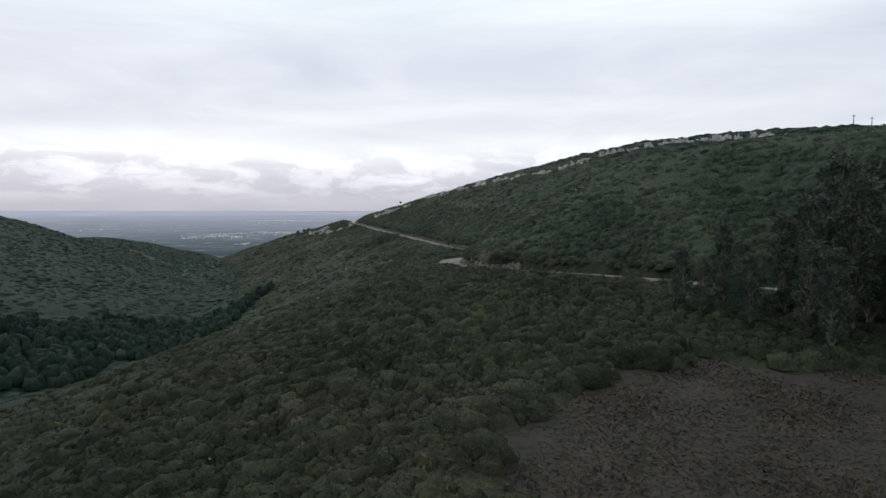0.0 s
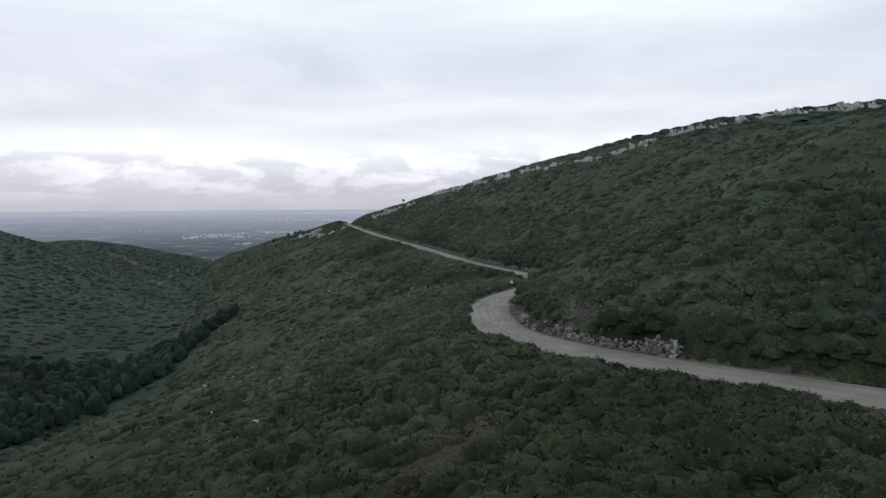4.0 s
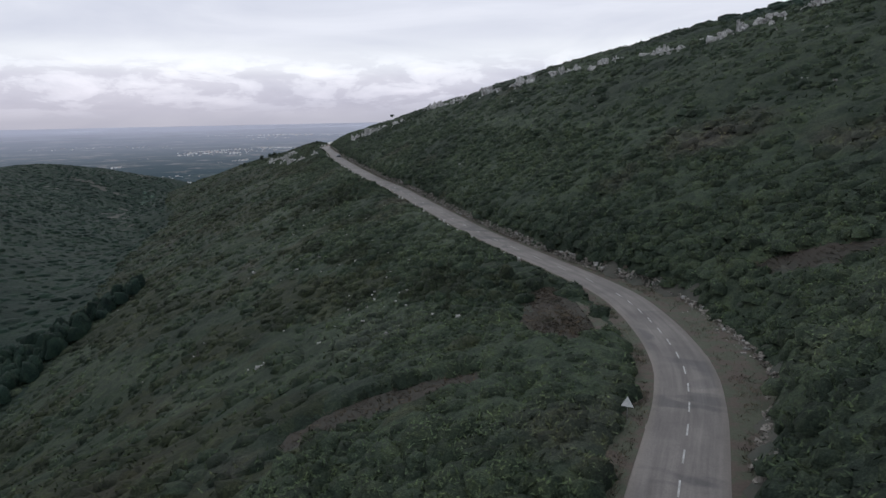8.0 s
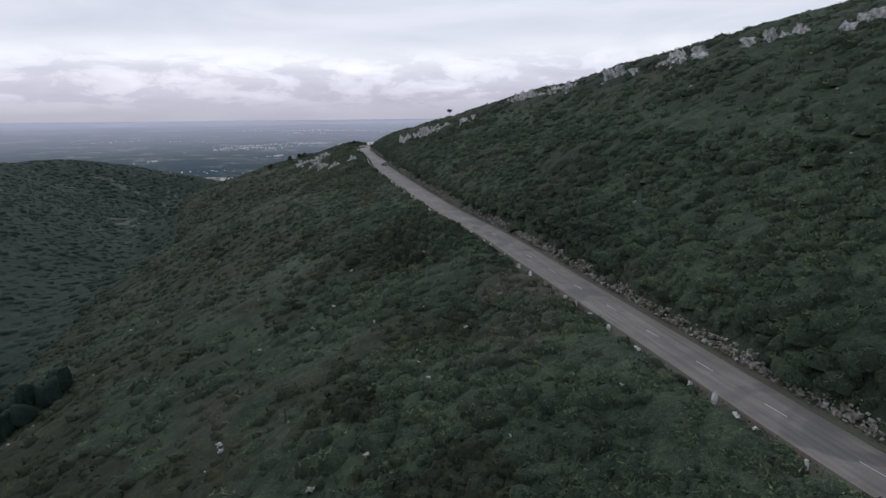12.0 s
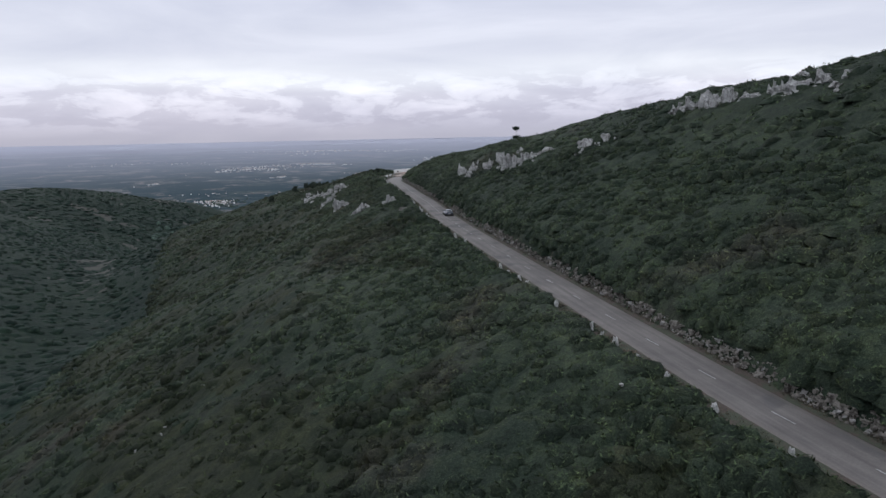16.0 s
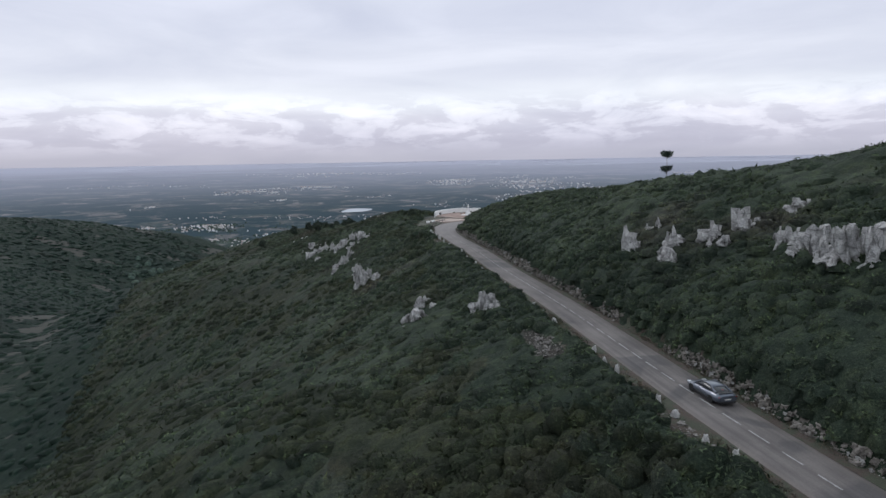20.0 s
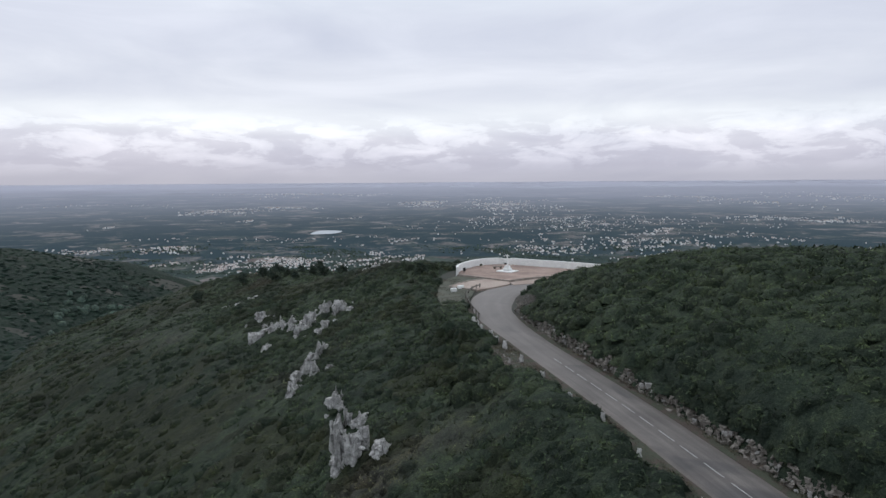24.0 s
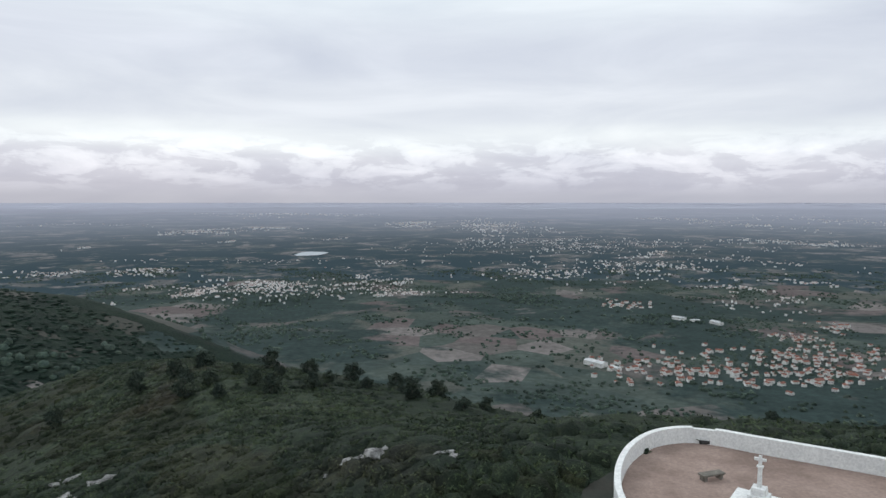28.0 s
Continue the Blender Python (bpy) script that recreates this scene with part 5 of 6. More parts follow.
def tube(radius, h, seg=12, top=1.0, at=(0, 0, 0)):
    bm = bmesh.new()
    bmesh.ops.create_cone(bm, cap_ends=True, segments=seg, radius1=radius, radius2=radius * top, depth=h)
    bmesh.ops.translate(bm, vec=(at[0], at[1], at[2] + h / 2), verts=bm.verts[:])
    return bm


IRON = mottled("dark_iron", (0.02, 0.02, 0.02), (0.045, 0.04, 0.04), 0.3, 0.6, 0.1, None, 0.6)
bin_ = tagged(new("litter_bin"), "dark metal litter bin on a post", "litter bin")
bin_.matrix_basis = pose(-85.7, 613.6, 30.92)
part("post", tube(0.04, 1.05), IRON, bin_)
part("drum", tube(0.24, 0.62, 14, 1.12, (0.0, -0.24, 0.36)), IRON, bin_)
part("rim", tube(0.285, 0.05, 14, 1.0, (0.0, -0.24, 0.985)), IRON, bin_)

# two white blocks
for x, y, a in ((-87.7, 593.6, 12), (-86.5, 596.3, 28)):
    b = part("white_block", box(0.95, 0.75, 0.55, 0.05), LIME)
    b.matrix_basis = pose(x, y, 30.93, 0, 0, a)
    tagged(b, "whitewashed stone block on the grass", "block", "white blocks")

# wooden guard rail round the bend
WOOD = mottled("grey_timber", (0.075, 0.068, 0.062), (0.14, 0.125, 0.112), 0.5, 0.85, 0.4, 0.04)
rail = tagged(new("guard_rail"), "weathered timber guard rail along the bend", "guard rail")
RAIL = smooth_line([(-83.2, 597.0), (-84.6, 594.3), (-85.7, 589), (-85.6, 583.5), (-84.9, 577), (-84.2, 572.5)], 1.9)
for x, y in RAIL:
    part("rail_post", tube(0.09, 0.95, 8, 0.95), WOOD, rail, at=pose(x, y, ground_z(x, y) + 0.02))
for (x0, y0), (x1, y1) in zip(RAIL[:-1], RAIL[1:]):
    l, a = math.hypot(x1 - x0, y1 - y0), math.degrees(math.atan2(y1 - y0, x1 - x0))
    zm = (ground_z(x0, y0) + ground_z(x1, y1)) / 2
    part("rail_beam", box(l + 0.06, 0.09, 0.2, 0.02), WOOD, rail, at=pose((x0 + x1) / 2 + 0.10, (y0 + y1) / 2, zm + 0.78, 0, 0, a))

# ---- road sign ----
STEEL = mottled("galvanised", (0.25, 0.25, 0.26), (0.38, 0.38, 0.39), 0.2, 0.5, 0.1, None, 0.8)
SIGNBACK = mottled("sign_back", (0.50, 0.51, 0.52), (0.62, 0.62, 0.63), 0.3, 0.55, 0.05)
sign = tagged(new("road_sign"), "grey back of a triangular warning sign on a post", "road sign")
sign.matrix_basis = pose(7.0, 202, ground_z(7.0, 202), 0, 0, 155) @ Matrix.Scale(0.75, 4)
part("post", tube(0.035, 1.9), STEEL, sign)
bm = bmesh.new()
tri_v = [(-0.52, 0.05, 1.3), (0.52, 0.05, 1.3), (0, 0.05, 2.2)]
f = bm.faces.new([bm.verts.new(c) for c in tri_v])
ext = bmesh.ops.extrude_face_region(bm, geom=[f])
bmesh.ops.translate(bm, vec=(0, 0.02, 0), verts=[v for v in ext["geom"] if isinstance(v, bmesh.types.BMVert)])
bmesh.ops.recalc_face_normals(bm, faces=bm.faces[:])
part("plate", bm, SIGNBACK, sign, "pale triangular metal plate")
part("bracket", box(0.5, 0.03, 0.04, 0.0, (0, 0.035, 1.45)), STEEL, sign)

# ---- trees ----
BARK = mottled("pale_bark", (0.10, 0.085, 0.072), (0.22, 0.195, 0.17), 0.6, 0.9, 0.5, 0.08)
DARKLEAF = foliage("tree_leaves", [(0.0378, 0.0522, 0.0450), (0.0486, 0.0657, 0.0540), (0.0612, 0.0792, 0.0639), (0.0702, 0.0855, 0.0738)], 3.0, None, (0.6, 1.5))


def limb(bm, a, b, r0, r1, seg=7):
    a, b = Vector(a), Vector(b)
    m = (b - a).to_track_quat("Z", "Y").to_matrix().to_4x4()
    m.translation = (a + b) / 2
    bmesh.ops.create_cone(bm, cap_ends=True, segments=seg, radius1=r0, radius2=r1, depth=(b - a).length, matrix=m)


def leaves(clumps, per, size, r):
    """Leaf triangles round clump centres (x, y, z, radius)."""
    out = []
    for x, y, z, rad in clumps:
        n = int(per * max(0.4, rad))
        v = r.normal(size=(n, 3))
        v /= np.linalg.norm(v, axis=1)[:, None]
        c = np.array((x, y, z)) + v * (rad * r.uniform(0.45, 1.05, n) ** 0.6)[:, None] * np.array((1, 1, 0.75))
        side = np.cross(v, r.normal(size=(n, 3)))
        side /= np.linalg.norm(side, axis=1)[:, None] + 1e-6
        s = size * r.uniform(0.6, 1.3, n)[:, None]
        tip = v * 0.6 + r.normal(size=(n, 3)) * 0.6
        out.append(np.stack([c - side * s * 0.5, c + side * s * 0.5, c + tip * s * 1.4], 1))
    tri = np.concatenate(out).reshape(-1, 3)
    return tri, np.arange(len(tri)).reshape(-1, 3)


def make_tree(name, h, spread, bare_to, clumps, per, size, seed, label, lean=0.04):
    """A tapered trunk with limbs, and a crown of leaf clumps with gaps."""
    r = np.random.default_rng(seed)
    top = tagged(new(name), label, "tree")
    bm = bmesh.new()
    p, rad = Vector((0, 0, -0.6)), 0.009 * h + 0.06
    joints = []
    for i in range(5):
        q = Vector((r.normal() * lean * h * 0.4, r.normal() * lean * h * 0.4, h * 0.94 * (i + 1) / 5)) + Vector((p.x, p.y, 0)) * 0.5
        limb(bm, p, q, rad, rad * 0.74)
        p, rad = q, rad * 0.74
        joints.append(p.copy())
    cl = []
    for k in range(clumps):
        t = bare_to + (1 - bare_to) * (k + r.random()) / clumps
        base = joints[min(4, int(t * 5))].lerp(Vector((0, 0, 0)), 0)
        a = r.uniform(0, 6.28)
        w = spread * (0.35 + 0.65 * math.sin(math.pi * min(1, max(0.08, (t - bare_to) / (1 - bare_to) * 0.85 + 0.12)))) * r.uniform(0.35, 1)
        tip = Vector((base.x + math.cos(a) * w, base.y + math.sin(a) * w, h * t + r.uniform(-0.3, 0.4)))
        root = Vector((base.x * 0.7, base.y * 0.7, max(0.3, h * t - 0.22 * h * r.uniform(0.4, 1))))
        limb(bm, root, tip, 0.010 * h * (1.1 - t * 0.6), 0.004 * h, 5)
        cl.append((tip.x, tip.y, tip.z, spread * r.uniform(0.26, 0.46)))
    part("trunk", bm, BARK, top)
    part("crown", mesh_of("crown", *leaves(cl, per, size, r), DARKLEAF), None, top)
    return top


def plant(proto, x, y, turn, k, sink=0.0):
    ob = copy_thing(proto, pose(x, y, ground_z(x, y) - sink, 0, 0, turn))
    ob.scale = (k, k, k)
    return ob


r = np.random.default_rng(21)
GUM = "tall slender dark gum tree above the dry clearing"
gums = [make_tree("gum_tree", 17, 2.7, 0.16, 46, 150, 0.26, 500 + s, GUM) for s in range(3)]
GUM_AT = [(30, 82), (34, 74), (37, 86), (41, 78), (44, 69), (47, 82), (49, 74), (52, 63), (55, 76), (57, 66), (60, 58), (62, 70), (38, 67), (46, 60), (66, 62), (52, 86), (33, 70), (30, 76), (38, 63), (43, 73), (36, 79)]
for i, (x, y) in enumerate(GUM_AT):
    k = r.uniform(0.75, 1.05) * min(1.1, max(0.5, (x - 20) / 24))
    if i < 3:
        gums[i].matrix_basis = pose(x, y, ground_z(x, y), 0, 0, r.uniform(0, 360)) @ Matrix.Scale(k, 4)
    else:
        plant(gums[i % 3], x, y, r.uniform(0, 360), k)
for o in [o for o in bpy.data.objects if o.name.startswith("gum_tree")]:
    o["group"] = "gum trees at the clearing"
# the lone tree with two tiers on the skyline
lone = tagged(new("lone_tree"), "lone slim tree with two separate dark crowns", "tree")
lone.matrix_basis = pose(-36.5, 540, ground_z(-36.5, 540) - 0.3) @ Matrix.Scale(0.74, 4)
bm = bmesh.new()
limb(bm, (0, 0, -0.5), (0.15, 0, 4.5), 0.10, 0.075)
limb(bm, (0.15, 0, 4.5), (0.0, 0.1, 9.0), 0.075, 0.03)
for a, z0, l in ((0.3, 4.4, 1.3), (2.2, 4.2, 1.2), (4.1, 4.6, 1.2), (0.9, 8.0, 1.3), (3.0, 8.2, 1.1), (5.0, 7.9, 1.3)):
    limb(bm, (0.1, 0, z0 - 0.5), (math.cos(a) * l, math.sin(a) * l, z0 + 0.5), 0.05, 0.02, 5)
part("trunk", bm, BARK, lone)
low = [(math.cos(a) * 0.75, math.sin(a) * 0.75, 4.9 + 0.25 * math.sin(3 * a), 0.75) for a in (0.3, 1.3, 2.2, 3.3, 4.1, 5.2)]
high = [(math.cos(a) * 0.7, math.sin(a) * 0.7, 8.6 + 0.25 * math.cos(2 * a), 0.75) for a in (0.9, 2.0, 3.0, 4.0, 5.0, 6.0)] + [(0, 0, 9.0, 0.4)]
part("lower_crown", mesh_of("crown", *leaves(low, 220, 0.24, r), DARKLEAF), None, lone)
part("upper_crown", mesh_of("crown", *leaves(high, 220, 0.24, r), DARKLEAF), None, lone)
# trees on the brow past the lookout
PINE = "dark rounded pine at the brow of the hill"
pines = [make_tree("pine_tree", 5.2, 2.2, 0.30, 18, 150, 0.30, 600 + s, PINE) for s in range(3)]
BROW = [(-126, 672), (-130, 676), (-134, 671), (-121, 677), (-139, 680), (-145, 685), (-136, 686), (-128, 684), (-150, 692), (-119, 684), (-141, 675), (-155, 688), (-112, 681), (-104, 674), (-96, 667), (-86, 657), (-64, 639), (-50, 630), (-46, 626), (-168, 684), (-124, 690), (-132, 693), (-116, 690), (-147, 699), (-108, 690), (-100, 682), (-92, 672)]
for i, (x, y) in enumerate(BROW):
    k = r.uniform(0.42, 0.78) * (0.7 if y < 660 else 1)
    if i < 3:
        pines[i].matrix_basis = pose(x, y, ground_z(x, y), 0, 0, r.uniform(0, 360)) @ Matrix.Scale(k, 4)
    else:
        plant(pines[i % 3], x, y, r.uniform(0, 360), k)
for o in [o for o in bpy.data.objects if o.name.startswith("pine_tree")]:
    o["group"] = "pines on the brow"
# dark tree beside the far bend and one on the crest
plant(pines[0], -94, 609, 40, 0.55)
plant(pines[1], 139, 262.8, 10, 0.35)
# ---- poles ----
POLEWOOD = mottled("tarred_wood", (0.030, 0.027, 0.025), (0.06, 0.054, 0.05), 0.4, 0.85, 0.3)
for x, y, h in ((158, 252, 7.5), (169.6, 258.8, 6.0)):
    pole = tagged(new("power_pole"), "dark wooden power pole on the hill's crest", "pole", "power poles")
    pole.matrix_basis = pose(x, y, ground_z(x, y) - 0.3)
    part("mast", tube(0.17, h + 1.5, 8, 0.7), POLEWOOD, pole)
    part("crossarm", box(1.7, 0.12, 0.14, 0.01, (0, 0, h + 0.9)), POLEWOOD, pole)
    for dx in (-0.7, 0, 0.7):
        part("insulator", tube(0.05, 0.22, 8, 0.7, (dx, 0, h + 0.97 if dx else h + 1.5)), STEEL, pole)
for x, y, h in ((-35.2, 331.8, 2.6), (-39.5, 300, 1.8), (-52, 281, 1.6), (-44, 262, 1.7), (-30, 352, 2.0)):
    st = part("fence_stake", tube(0.10, h + 0.6, 7, 0.8), POLEWOOD)
    st.matrix_basis = pose(x, y, ground_z(x, y) - 0.1, 3, -2, 0)
    tagged(st, "dark old wooden stake on the slope", "stake", "wooden stakes")

# ---- car ----
CARPAINT, t_, p_ = material("slate_paint", 0.28, 0.55)
p_.inputs["Base Color"].default_value = (0.085, 0.098, 0.125, 1)
p_.inputs["Coat Weight"].default_value = 0.7
link(t_, ramp_node(t_, noise_node(t_, coords(t_), 1.3, 4), [(0.3, (0.075, 0.086, 0.11)), (0.7, (0.10, 0.115, 0.145))]), p_.inputs["Base Color"])
GLASS, t_, p_ = material("tinted_glass", 0.06)
p_.inputs["Base Color"].default_value = (0.012, 0.014, 0.017, 1)
RUBBER = mottled("tyre_rubber", (0.012, 0.012, 0.012), (0.024, 0.024, 0.024), 0.2, 0.85, 0.2)
RIM = mottled("dark_alloy", (0.03, 0.03, 0.032), (0.06, 0.06, 0.065), 0.2, 0.35, 0.0, None, 0.8)
TRIM = mottled("black_trim", (0.012, 0.012, 0.013), (0.025, 0.025, 0.026), 0.3, 0.5, 0.05)
TAIL, t_, p_ = material("tail_lens", 0.2)
p_.inputs["Base Color"].default_value = (0.25, 0.012, 0.012, 1)
LAMP, t_, p_ = material("lamp_lens", 0.15)
p_.inputs["Base Color"].default_value = (0.6, 0.62, 0.65, 1)
PLATE = mottled("plate_white", (0.55, 0.55, 0.54), (0.66, 0.66, 0.65), 0.1, 0.5, 0.0)


def loft(stations, around=20, power=2.6, caps=True):
    """A skin through sections (along, half width, low, high, tuck of the top)."""
    bm = bmesh.new()
    rings = []
    for u, hw, lo, hi, tuck in stations:
        ring = []
        for k in range(around):
            a = 2 * math.pi * k / around
            c, s = math.cos(a), math.sin(a)
            px = math.copysign(abs(c) ** (2 / power), c)
            pz = math.copysign(abs(s) ** (2 / power), s)
            w = hw * (1 - tuck * max(0, pz))
            ring.append(bm.verts.new((px * w, u, (lo + hi) / 2 + pz * (hi - lo) / 2)))
        rings.append(ring)
    for a, b in zip(rings[:-1], rings[1:]):
        for k in range(around):
            f = bm.faces.new((a[k], a[(k + 1) % around], b[(k + 1) % around], b[k]))
            f.smooth = True
    if caps:
        bm.faces.new(rings[0])
        bm.faces.new(rings[-1])
    bmesh.ops.recalc_face_normals(bm, faces=bm.faces[:])
    return bm


car = tagged(new("car"), "slate grey fastback coupe driving on the asphalt road", "car")
cx, cy, cz, ca = along(s_at(459.6))
car.matrix_basis = pose(cx + math.sin(ca) * 1.05, cy - math.cos(ca) * 1.05, cz + 0.05, 0, 0, math.degrees(ca) - 90) @ Matrix.Scale(0.89, 4)
part("body", loft([(-2.46, 0.72, 0.42, 0.86, 0.05), (-2.38, 0.86, 0.30, 0.98, 0.06), (-2.0, 0.96, 0.22, 1.02, 0.10), (-1.35, 0.985, 0.20, 1.00, 0.12), (-0.6, 0.955, 0.20, 0.95, 0.10), (0.5, 0.95, 0.20, 0.93, 0.10), (1.35, 0.975, 0.20, 0.90, 0.12), (1.9, 0.95, 0.22, 0.80, 0.12), (2.3, 0.84, 0.28, 0.68, 0.10), (2.47, 0.62, 0.36, 0.58, 0.05)], 24, 3.4), CARPAINT, car)
cabin = part("cabin", loft([(-1.98, 0.60, 0.88, 1.03, 0.2), (-1.5, 0.72, 0.88, 1.17, 0.25), (-0.9, 0.77, 0.88, 1.31, 0.26), (-0.2, 0.79, 0.86, 1.36, 0.26), (0.25, 0.79, 0.84, 1.33, 0.27), (0.8, 0.78, 0.82, 1.12, 0.22), (1.25, 0.72, 0.80, 0.93, 0.15)], 24, 3.0), GLASS, car, "dark tinted windows")
part("roof", loft([(-1.15, 0.50, 1.18, 1.285, 0.25), (-0.8, 0.56, 1.24, 1.352, 0.25), (-0.2, 0.58, 1.28, 1.386, 0.25), (0.2, 0.57, 1.26, 1.358, 0.25), (0.4, 0.54, 1.22, 1.30, 0.25)], 20, 3.0), CARPAINT, cabin)
for sx in (-1, 1):
    bm = bmesh.new()
    limb(bm, (sx * 0.60, 0.35, 1.31), (sx * 0.74, 1.2, 0.93), 0.04, 0.045, 6)
    part("front_pillar", bm, CARPAINT, cabin)
    bm = bmesh.new()
    limb(bm, (sx * 0.57, -0.85, 1.31), (sx * 0.70, -1.85, 1.0), 0.05, 0.09, 6)
    part("rear_pillar", bm, CARPAINT, cabin)
    part("mirror", loft([(0.72, 0.09, 0.93, 1.06, 0), (0.82, 0.12, 0.91, 1.08, 0), (0.9, 0.07, 0.94, 1.05, 0)], 10), CARPAINT, car, at=pose(sx * 1.02, 0, 0))
    part("side_skirt", box(0.05, 2.4, 0.10, 0.02, (sx * 0.95, 0, 0.25)), TRIM, car)
    part("tail_light", box(0.55, 0.06, 0.07, 0.02, (sx * 0.55, -2.405, 0.80)), TAIL, car, "red tail light")
    part("headlight", box(0.34, 0.22, 0.10, 0.03, (sx * 0.68, 2.18, 0.66)), LAMP, car, "clear headlight")
    part("exhaust", tube(0.05, 0.14, 10, 1.0, (0, 0, 0)), TRIM, car, at=pose(sx * 0.6, -2.36, 0.33, 90, 0, 0))
    for fy in (-1.45, 1.45):
        wheel = part("wheel", tube(0.05, 0.06, 10), RIM, car, at=pose(sx * 0.86, fy, 0.35, 0, 90 * sx, 0))
        bm = bmesh.new()
        bmesh.ops.create_cone(bm, cap_ends=False, segments=24, radius1=0.35, radius2=0.35, depth=0.25)
        ring = bmesh.ops.create_cone(bm, cap_ends=False, segments=24, radius1=0.25, radius2=0.25, depth=0.25)
        bmesh.ops.bridge_loops(bm, edges=[e for e in bm.edges if len(e.link_faces) == 1 and e.verts[0].co.z > 0])
        bmesh.ops.bridge_loops(bm, edges=[e for e in bm.edges if len(e.link_faces) == 1])
        part("tyre", bm, RUBBER, wheel)
        bm = bmesh.new()
        for k in range(10):
            a = 2 * math.pi * k / 10
            limb(bm, (0, 0, 0.06), (math.cos(a) * 0.25, math.sin(a) * 0.25, 0.09), 0.028, 0.02, 5)
        part("rim", bm, RIM, wheel)
part("spoiler", box(1.3, 0.26, 0.04, 0.015, (0, -2.12, 1.06)), TRIM, car)
part("diffuser", box(1.4, 0.18, 0.16, 0.03, (0, -2.36, 0.32)), TRIM, car)
part("light_bar", box(0.6, 0.05, 0.035, 0.01, (0, -2.43, 0.80)), TAIL, car)
part("brake_light", box(0.22, 0.03, 0.03, 0.01, (0, -1.66, 1.16)), TAIL, car)
part("number_plate", box(0.52, 0.03, 0.11, 0.008, (0, -2.455, 0.60)), PLATE, car)

# ---- villages on the plain ----
RENDERWALL = mottled("white_render", (0.66, 0.65, 0.63), (0.84, 0.83, 0.82), 6.0, 0.9, 0.05)
TILES = mottled("clay_tiles", (0.165, 0.058, 0.040), (0.26, 0.110, 0.080), 14.0, 0.9, 0.2)
METALROOF = mottled("shed_roof", (0.42, 0.43, 0.45), (0.60, 0.61, 0.62), 8.0, 0.6, 0.05)
OPENING = mottled("dark_opening", (0.03, 0.035, 0.04), (0.06, 0.06, 0.065), 1.0, 0.5, 0.0)
TOWNWALL = mottled("town_walls", (0.74, 0.74, 0.76), (0.92, 0.92, 0.93), 25.0, 0.95, 0.0)
TOWNROOF = mottled("town_roofs", (0.28, 0.175, 0.15), (0.72, 0.68, 0.66), 11.0, 0.95, 0.0)


def gable(w, l, h, rise, eaves=0.4):
    """Places and faces of a house's walls and of its pitched roof."""
    a, b = w / 2, l / 2
    wall_v = [(-a, -b, -3), (a, -b, -3), (a, b, -3), (-a, b, -3), (-a, -b, h), (a, -b, h), (a, b, h), (-a, b, h), (0, -b, h + rise), (0, b, h + rise)]
    wall_f = [(0, 1, 5, 4), (1, 2, 6, 5), (2, 3, 7, 6), (3, 0, 4, 7), (4, 5, 8), (6, 7, 9)]
    e, k = a + eaves, rise / a
    roof_v = [(-e, -b - eaves, h - eaves * k), (0, -b - eaves, h + rise), (e, -b - eaves, h - eaves * k), (-e, b + eaves, h - eaves * k), (0, b + eaves, h + rise), (e, b + eaves, h - eaves * k)]
    roof_v += [(x, y, z + 0.25) for x, y, z in roof_v]
    roof_f = [(0, 1, 4, 3), (1, 2, 5, 4), (6, 9, 10, 7), (7, 10, 11, 8), (0, 3, 9, 6), (2, 8, 11, 5), (0, 6, 7, 1), (1, 7, 8, 2), (3, 4, 10, 9), (4, 5, 11, 10)]
    return wall_v, wall_f, roof_v, roof_f


def house(name, w, l, h, rise, roof, label):
    top = tagged(new(name), label, "house", "houses of the village")
    wv, wf, rv, rf = gable(w, l, h, rise)
    me = bpy.data.meshes.new("wall")
    me.from_pydata(wv, [], wf)
    walls = part("wall", me, RENDERWALL, top)
    me = bpy.data.meshes.new("roof")
    me.from_pydata(rv, [], rf)
    rf_ = part("roof", me, roof, top)
    if roof is TILES:
        part("chimney", box(0.8, 0.8, 1.6, 0.0, (w * 0.22, l * 0.2, h + rise * 0.7)), RENDERWALL, rf_)
    for sx in (-1, 1):
        for k in range(max(2, int(l / 4))):
            y = -l / 2 + (k + 0.5) * l / max(2, int(l / 4))
            part("window", box(0.12, 1.2, 1.3, 0.0, (sx * w / 2, y, h * 0.55)), OPENING, walls)
    part("door", box(1.2, 0.12, 2.1, 0.0, (0, -l / 2, 1.1)), OPENING, walls)
    return top


kinds = [house("house", 9, 12, 5.4, 2.0, TILES, "white house with a red clay tile roof"), house("house", 8, 10, 7.4, 1.8, TILES, "two-storey white house with a red tile roof"), house("house", 11, 16, 5.6, 2.2, TILES, "long white house with a red tile roof"), house("house", 7, 9, 4.4, 1.6, TILES, "small white cottage with a red tile roof"), house("warehouse", 16, 34, 6, 2, METALROOF, "long white warehouse with a pale metal roof")]
r = np.random.default_rng(77)
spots = []
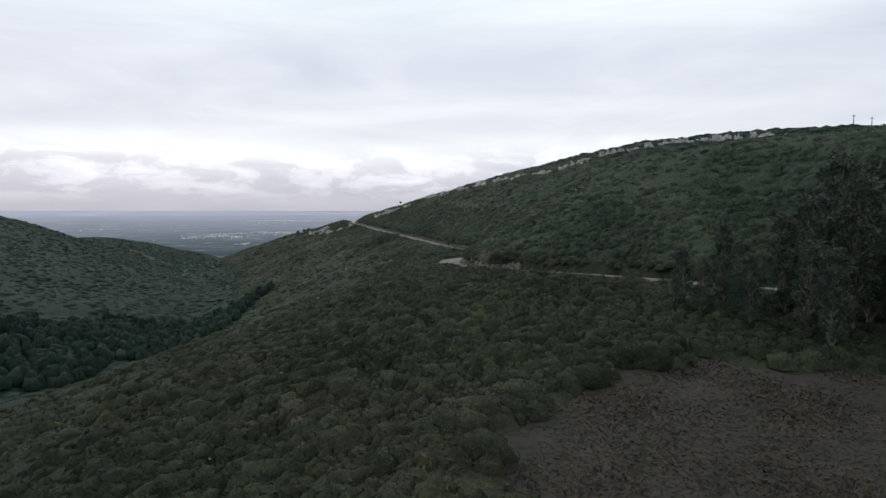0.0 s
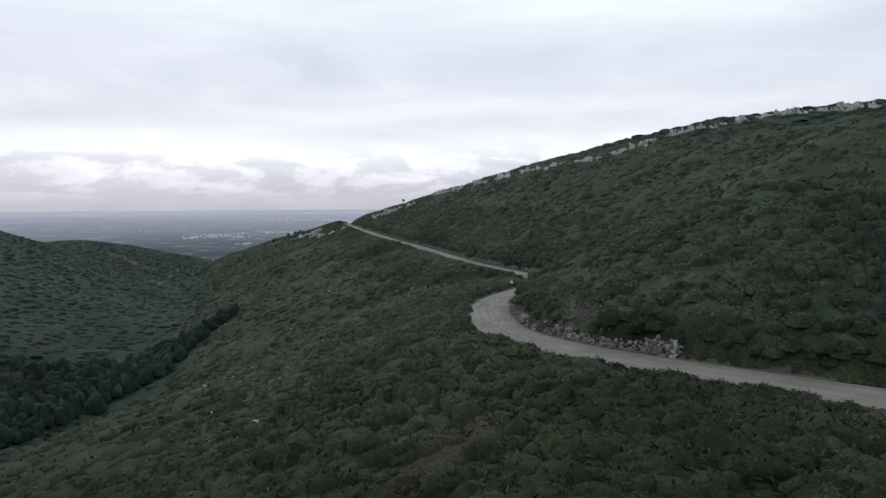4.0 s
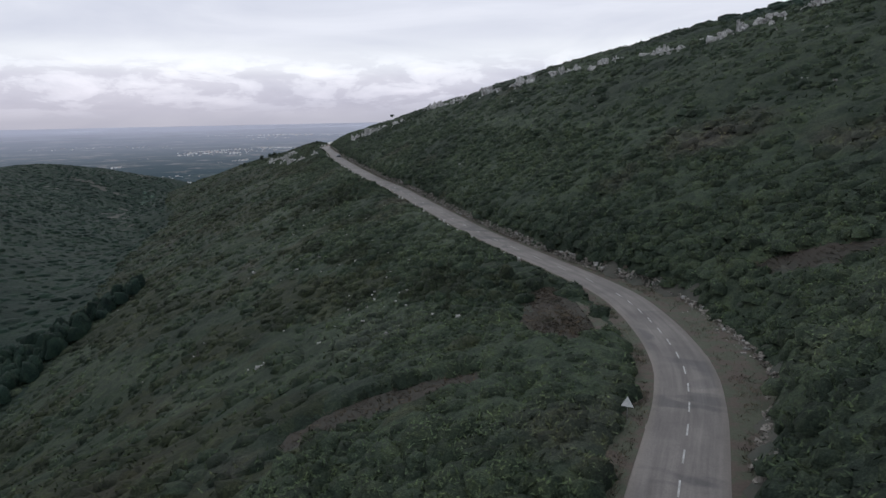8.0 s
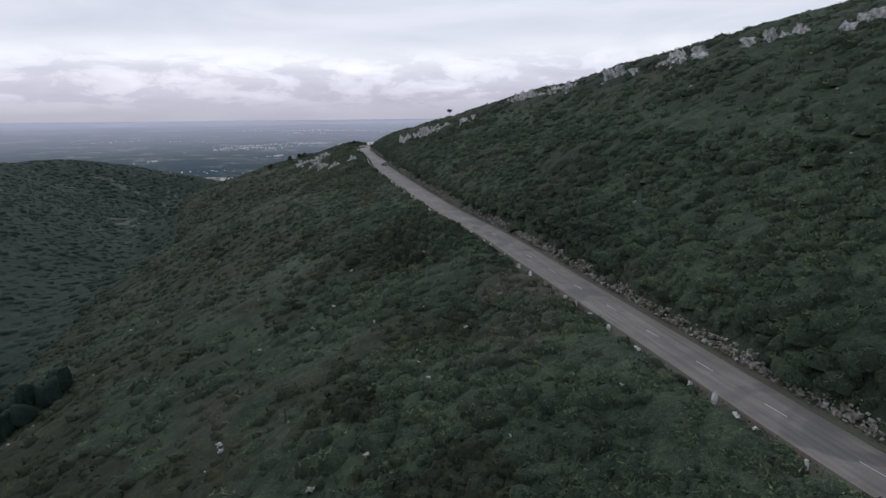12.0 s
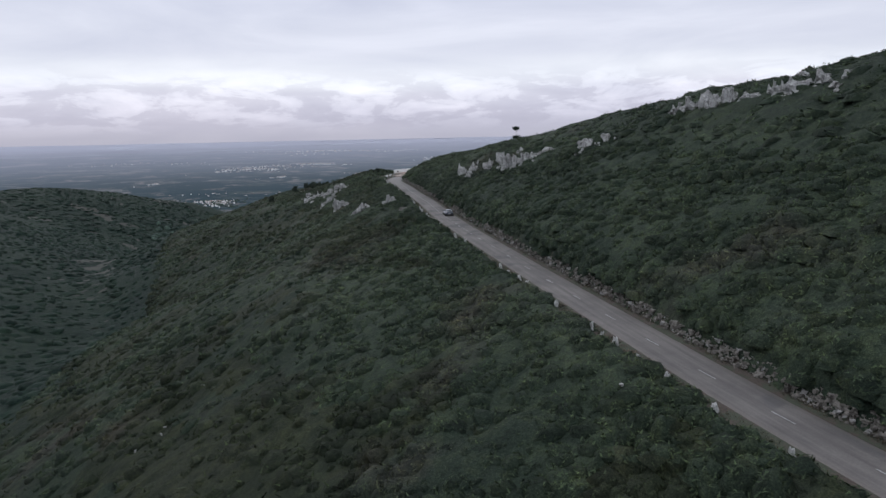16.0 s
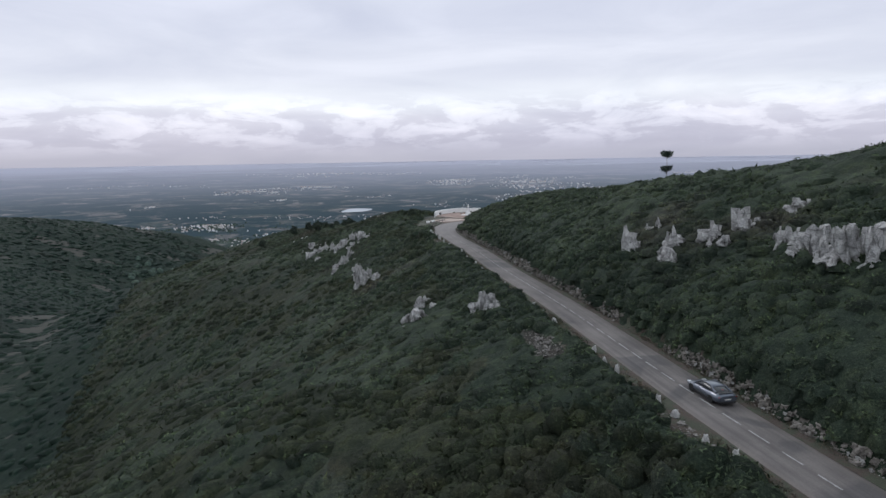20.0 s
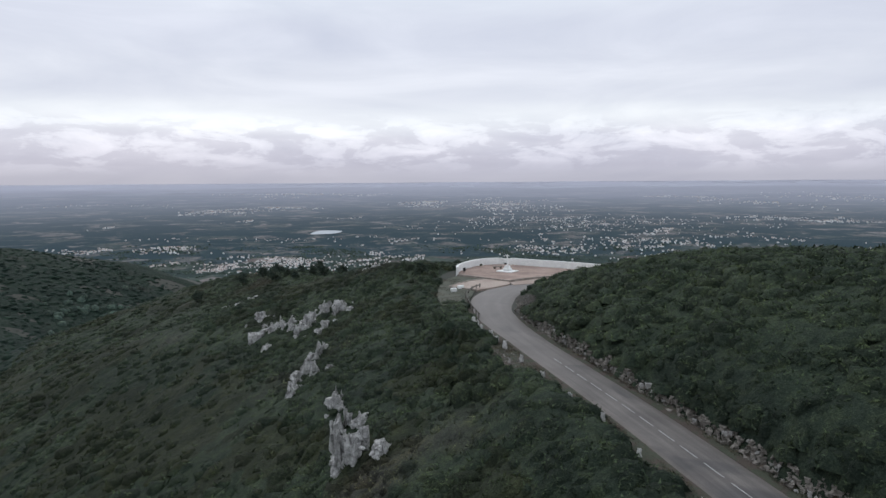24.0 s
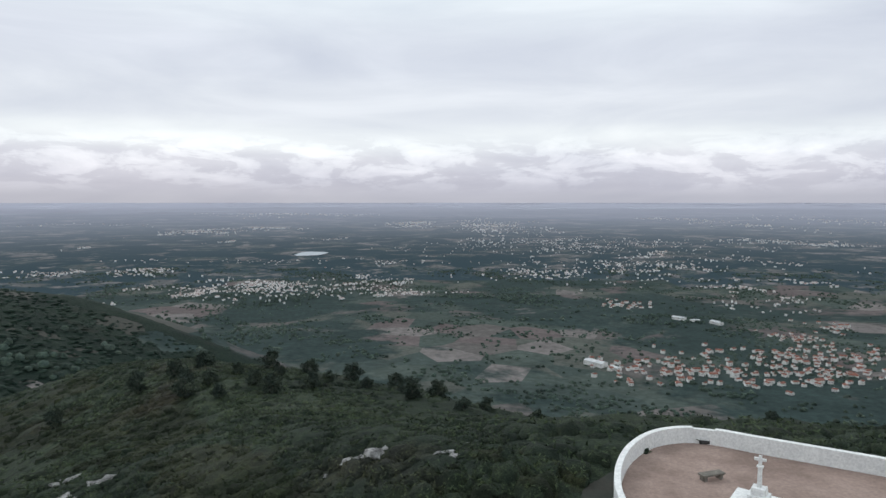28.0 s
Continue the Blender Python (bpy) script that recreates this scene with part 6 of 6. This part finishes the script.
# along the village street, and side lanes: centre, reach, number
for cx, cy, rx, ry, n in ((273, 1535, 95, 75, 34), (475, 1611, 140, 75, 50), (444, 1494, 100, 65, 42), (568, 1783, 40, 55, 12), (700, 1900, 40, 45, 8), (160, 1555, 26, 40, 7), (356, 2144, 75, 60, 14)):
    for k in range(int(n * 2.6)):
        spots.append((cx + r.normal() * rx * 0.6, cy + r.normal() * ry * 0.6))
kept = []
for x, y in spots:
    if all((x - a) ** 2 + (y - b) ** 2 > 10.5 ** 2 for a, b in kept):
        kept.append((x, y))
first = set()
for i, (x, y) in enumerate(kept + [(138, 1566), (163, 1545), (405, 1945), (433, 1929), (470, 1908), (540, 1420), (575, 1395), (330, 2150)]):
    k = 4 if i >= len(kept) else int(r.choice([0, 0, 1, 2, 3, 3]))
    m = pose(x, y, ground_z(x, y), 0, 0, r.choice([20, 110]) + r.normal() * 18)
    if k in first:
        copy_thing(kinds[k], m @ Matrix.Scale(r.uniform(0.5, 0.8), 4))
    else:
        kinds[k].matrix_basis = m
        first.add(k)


def town(clusters, seed):
    """Far settlements: many small houses in one mesh of walls and one of roofs. A cluster: centre, reach east and north, number."""
    q = np.random.default_rng(seed)
    rows = []
    for cx, cy, rx, ry, n in clusters:
        n = int(n * 2.2)
        for k in range(n):
            if k % 6 == 0:
                hx, hy, bend = cx + q.normal() * rx * 0.5, cy + q.normal() * ry * 0.5, q.uniform(-0.5, 0.5)
            u, w = q.normal() * rx * 0.16, q.normal() * ry * 0.12
            rows.append((hx + u, hy + bend * u + w, 0.85 if cy < 2700 else max(1.0, cy / 4400)))
    at = np.array(rows)
    zs = height(at[:, 0], at[:, 1])
    WV, WF, RV, RF = [], [], [], []
    base_w = base_r = 0
    for (x, y, big), z in zip(rows, zs):
        w, l, h = q.uniform(2.6, 5.0) * big, q.uniform(3.6, 7.0) * big, q.uniform(1.8, 3.4) * big
        if q.random() < 0.05:
            w, l = w * 1.7, l * 2.4
        wv, wf, rv, rf = gable(w, l, h, 1.8 * big, 0.4)
        a = q.uniform(0, 3.14)
        c, s = math.cos(a), math.sin(a)
        for src, dst in ((wv, WV), (rv, RV)):
            v = np.array(src)
            dst.append(np.stack([x + v[:, 0] * c - v[:, 1] * s, y + v[:, 0] * s + v[:, 1] * c, z + v[:, 2]], -1))
        WF += [tuple(i + base_w for i in f) for f in wf]
        RF += [tuple(i + base_r for i in f) for f in rf]
        base_w, base_r = base_w + len(wv), base_r + len(rv)
    for nm, V, Fc, m, lb in (("town_houses", WV, WF, TOWNWALL, "pale walls of distant towns on the plain"), ("town_roofs", RV, RF, TOWNROOF, "reddish roofs of distant towns on the plain")):
        V = np.concatenate(V)
        me = bpy.data.meshes.new(nm)
        me.from_pydata([tuple(c) for c in np.stack(warp(V[:, 0], V[:, 1], V[:, 2]), -1)], [], Fc)
        me.materials.append(m)
        tagged(new(nm, me), lb, "town", kind="stuff")


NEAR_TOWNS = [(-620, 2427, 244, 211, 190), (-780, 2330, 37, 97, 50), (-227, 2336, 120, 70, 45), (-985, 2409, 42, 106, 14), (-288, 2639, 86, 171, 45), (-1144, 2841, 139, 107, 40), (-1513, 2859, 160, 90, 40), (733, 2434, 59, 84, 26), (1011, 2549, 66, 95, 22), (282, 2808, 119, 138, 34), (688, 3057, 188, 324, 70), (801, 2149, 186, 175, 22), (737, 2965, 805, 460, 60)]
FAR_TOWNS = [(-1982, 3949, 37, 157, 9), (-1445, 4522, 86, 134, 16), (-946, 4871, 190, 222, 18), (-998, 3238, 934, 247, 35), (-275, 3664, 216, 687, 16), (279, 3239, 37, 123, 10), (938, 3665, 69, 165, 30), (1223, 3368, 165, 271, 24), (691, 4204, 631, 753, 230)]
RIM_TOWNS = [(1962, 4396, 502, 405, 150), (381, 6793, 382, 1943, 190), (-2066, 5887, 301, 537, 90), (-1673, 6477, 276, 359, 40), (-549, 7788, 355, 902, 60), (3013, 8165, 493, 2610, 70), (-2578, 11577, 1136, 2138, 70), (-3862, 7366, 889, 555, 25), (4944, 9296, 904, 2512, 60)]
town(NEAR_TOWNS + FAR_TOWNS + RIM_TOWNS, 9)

# reservoir with a pale surface: reflected sky put into its base colour
WATER, t_, p_ = material("reservoir_water", 0.45)
p_.inputs["Base Color"].default_value = (0.34, 0.37, 0.41, 1)
ring = [(-730.0, 3647.0)]
for k in range(24):
    a = 2 * math.pi * k / 24
    ring.append((-730 + 62 * math.copysign(abs(math.cos(a)) ** 0.6, math.cos(a)) + 28 * math.sin(a), 3647 + 75 * math.copysign(abs(math.sin(a)) ** 0.6, math.sin(a))))
X, Y = np.array(ring).T
me = bpy.data.meshes.new("reservoir")
me.from_pydata([tuple(c) for c in np.stack(warp(X, Y, height(X, Y) + 4), -1)], [], [(0, 1 + k, 1 + (k + 1) % 24) for k in range(24)])
me.materials.append(WATER)
tagged(new("reservoir", me), "pale grey reservoir on the plain", "water", kind="structure")

# hedges, copses and woods of the plain
x, y = rng.uniform(-1700, 1700, 75000), 760 + 2240 * rng.random(75000) ** 1.5
wood = wave(x, y, 170, 0.4) + 0.8 * wave(x, y, 60, 2.2) + 0.5 * wave(x, y, 23, 1.1)
hedge = np.minimum(np.abs(wave(x, y, 95, 5.0)), np.abs(wave(x, y, 70, 8.0)))
near_house = np.zeros(len(x), bool)
for cx, cy in ((360, 1580), (520, 1560), (450, 1660), (600, 1700), (570, 1460)):
    near_house |= np.hypot(x - cx, y - cy) < 70
keep = ((wood > 0.30) | (y < 1180) & (x > -260) & (wood > -0.5) | (hedge < 0.022) & (rng.random(len(x)) < 0.8) | near_house & (rng.random(len(x)) < 0.6)) & (np.hypot(x + 80, y - 480) < 2850)
x, y = x[keep], y[keep]
z = height(x, y)
keep = z < -40
x, y, z = x[keep], y[keep], z[keep]
grow = rng.uniform(0.6, 1.5, len(x))
V, Fa = bushes(x, y, z + 0.3, 2.9 * grow, 2.6 * grow, (2, 4))
V = np.stack(warp(V[:, 0], V[:, 1], V[:, 2]), -1)
# greens made paler and bluer, with the haze over the plain in the colour
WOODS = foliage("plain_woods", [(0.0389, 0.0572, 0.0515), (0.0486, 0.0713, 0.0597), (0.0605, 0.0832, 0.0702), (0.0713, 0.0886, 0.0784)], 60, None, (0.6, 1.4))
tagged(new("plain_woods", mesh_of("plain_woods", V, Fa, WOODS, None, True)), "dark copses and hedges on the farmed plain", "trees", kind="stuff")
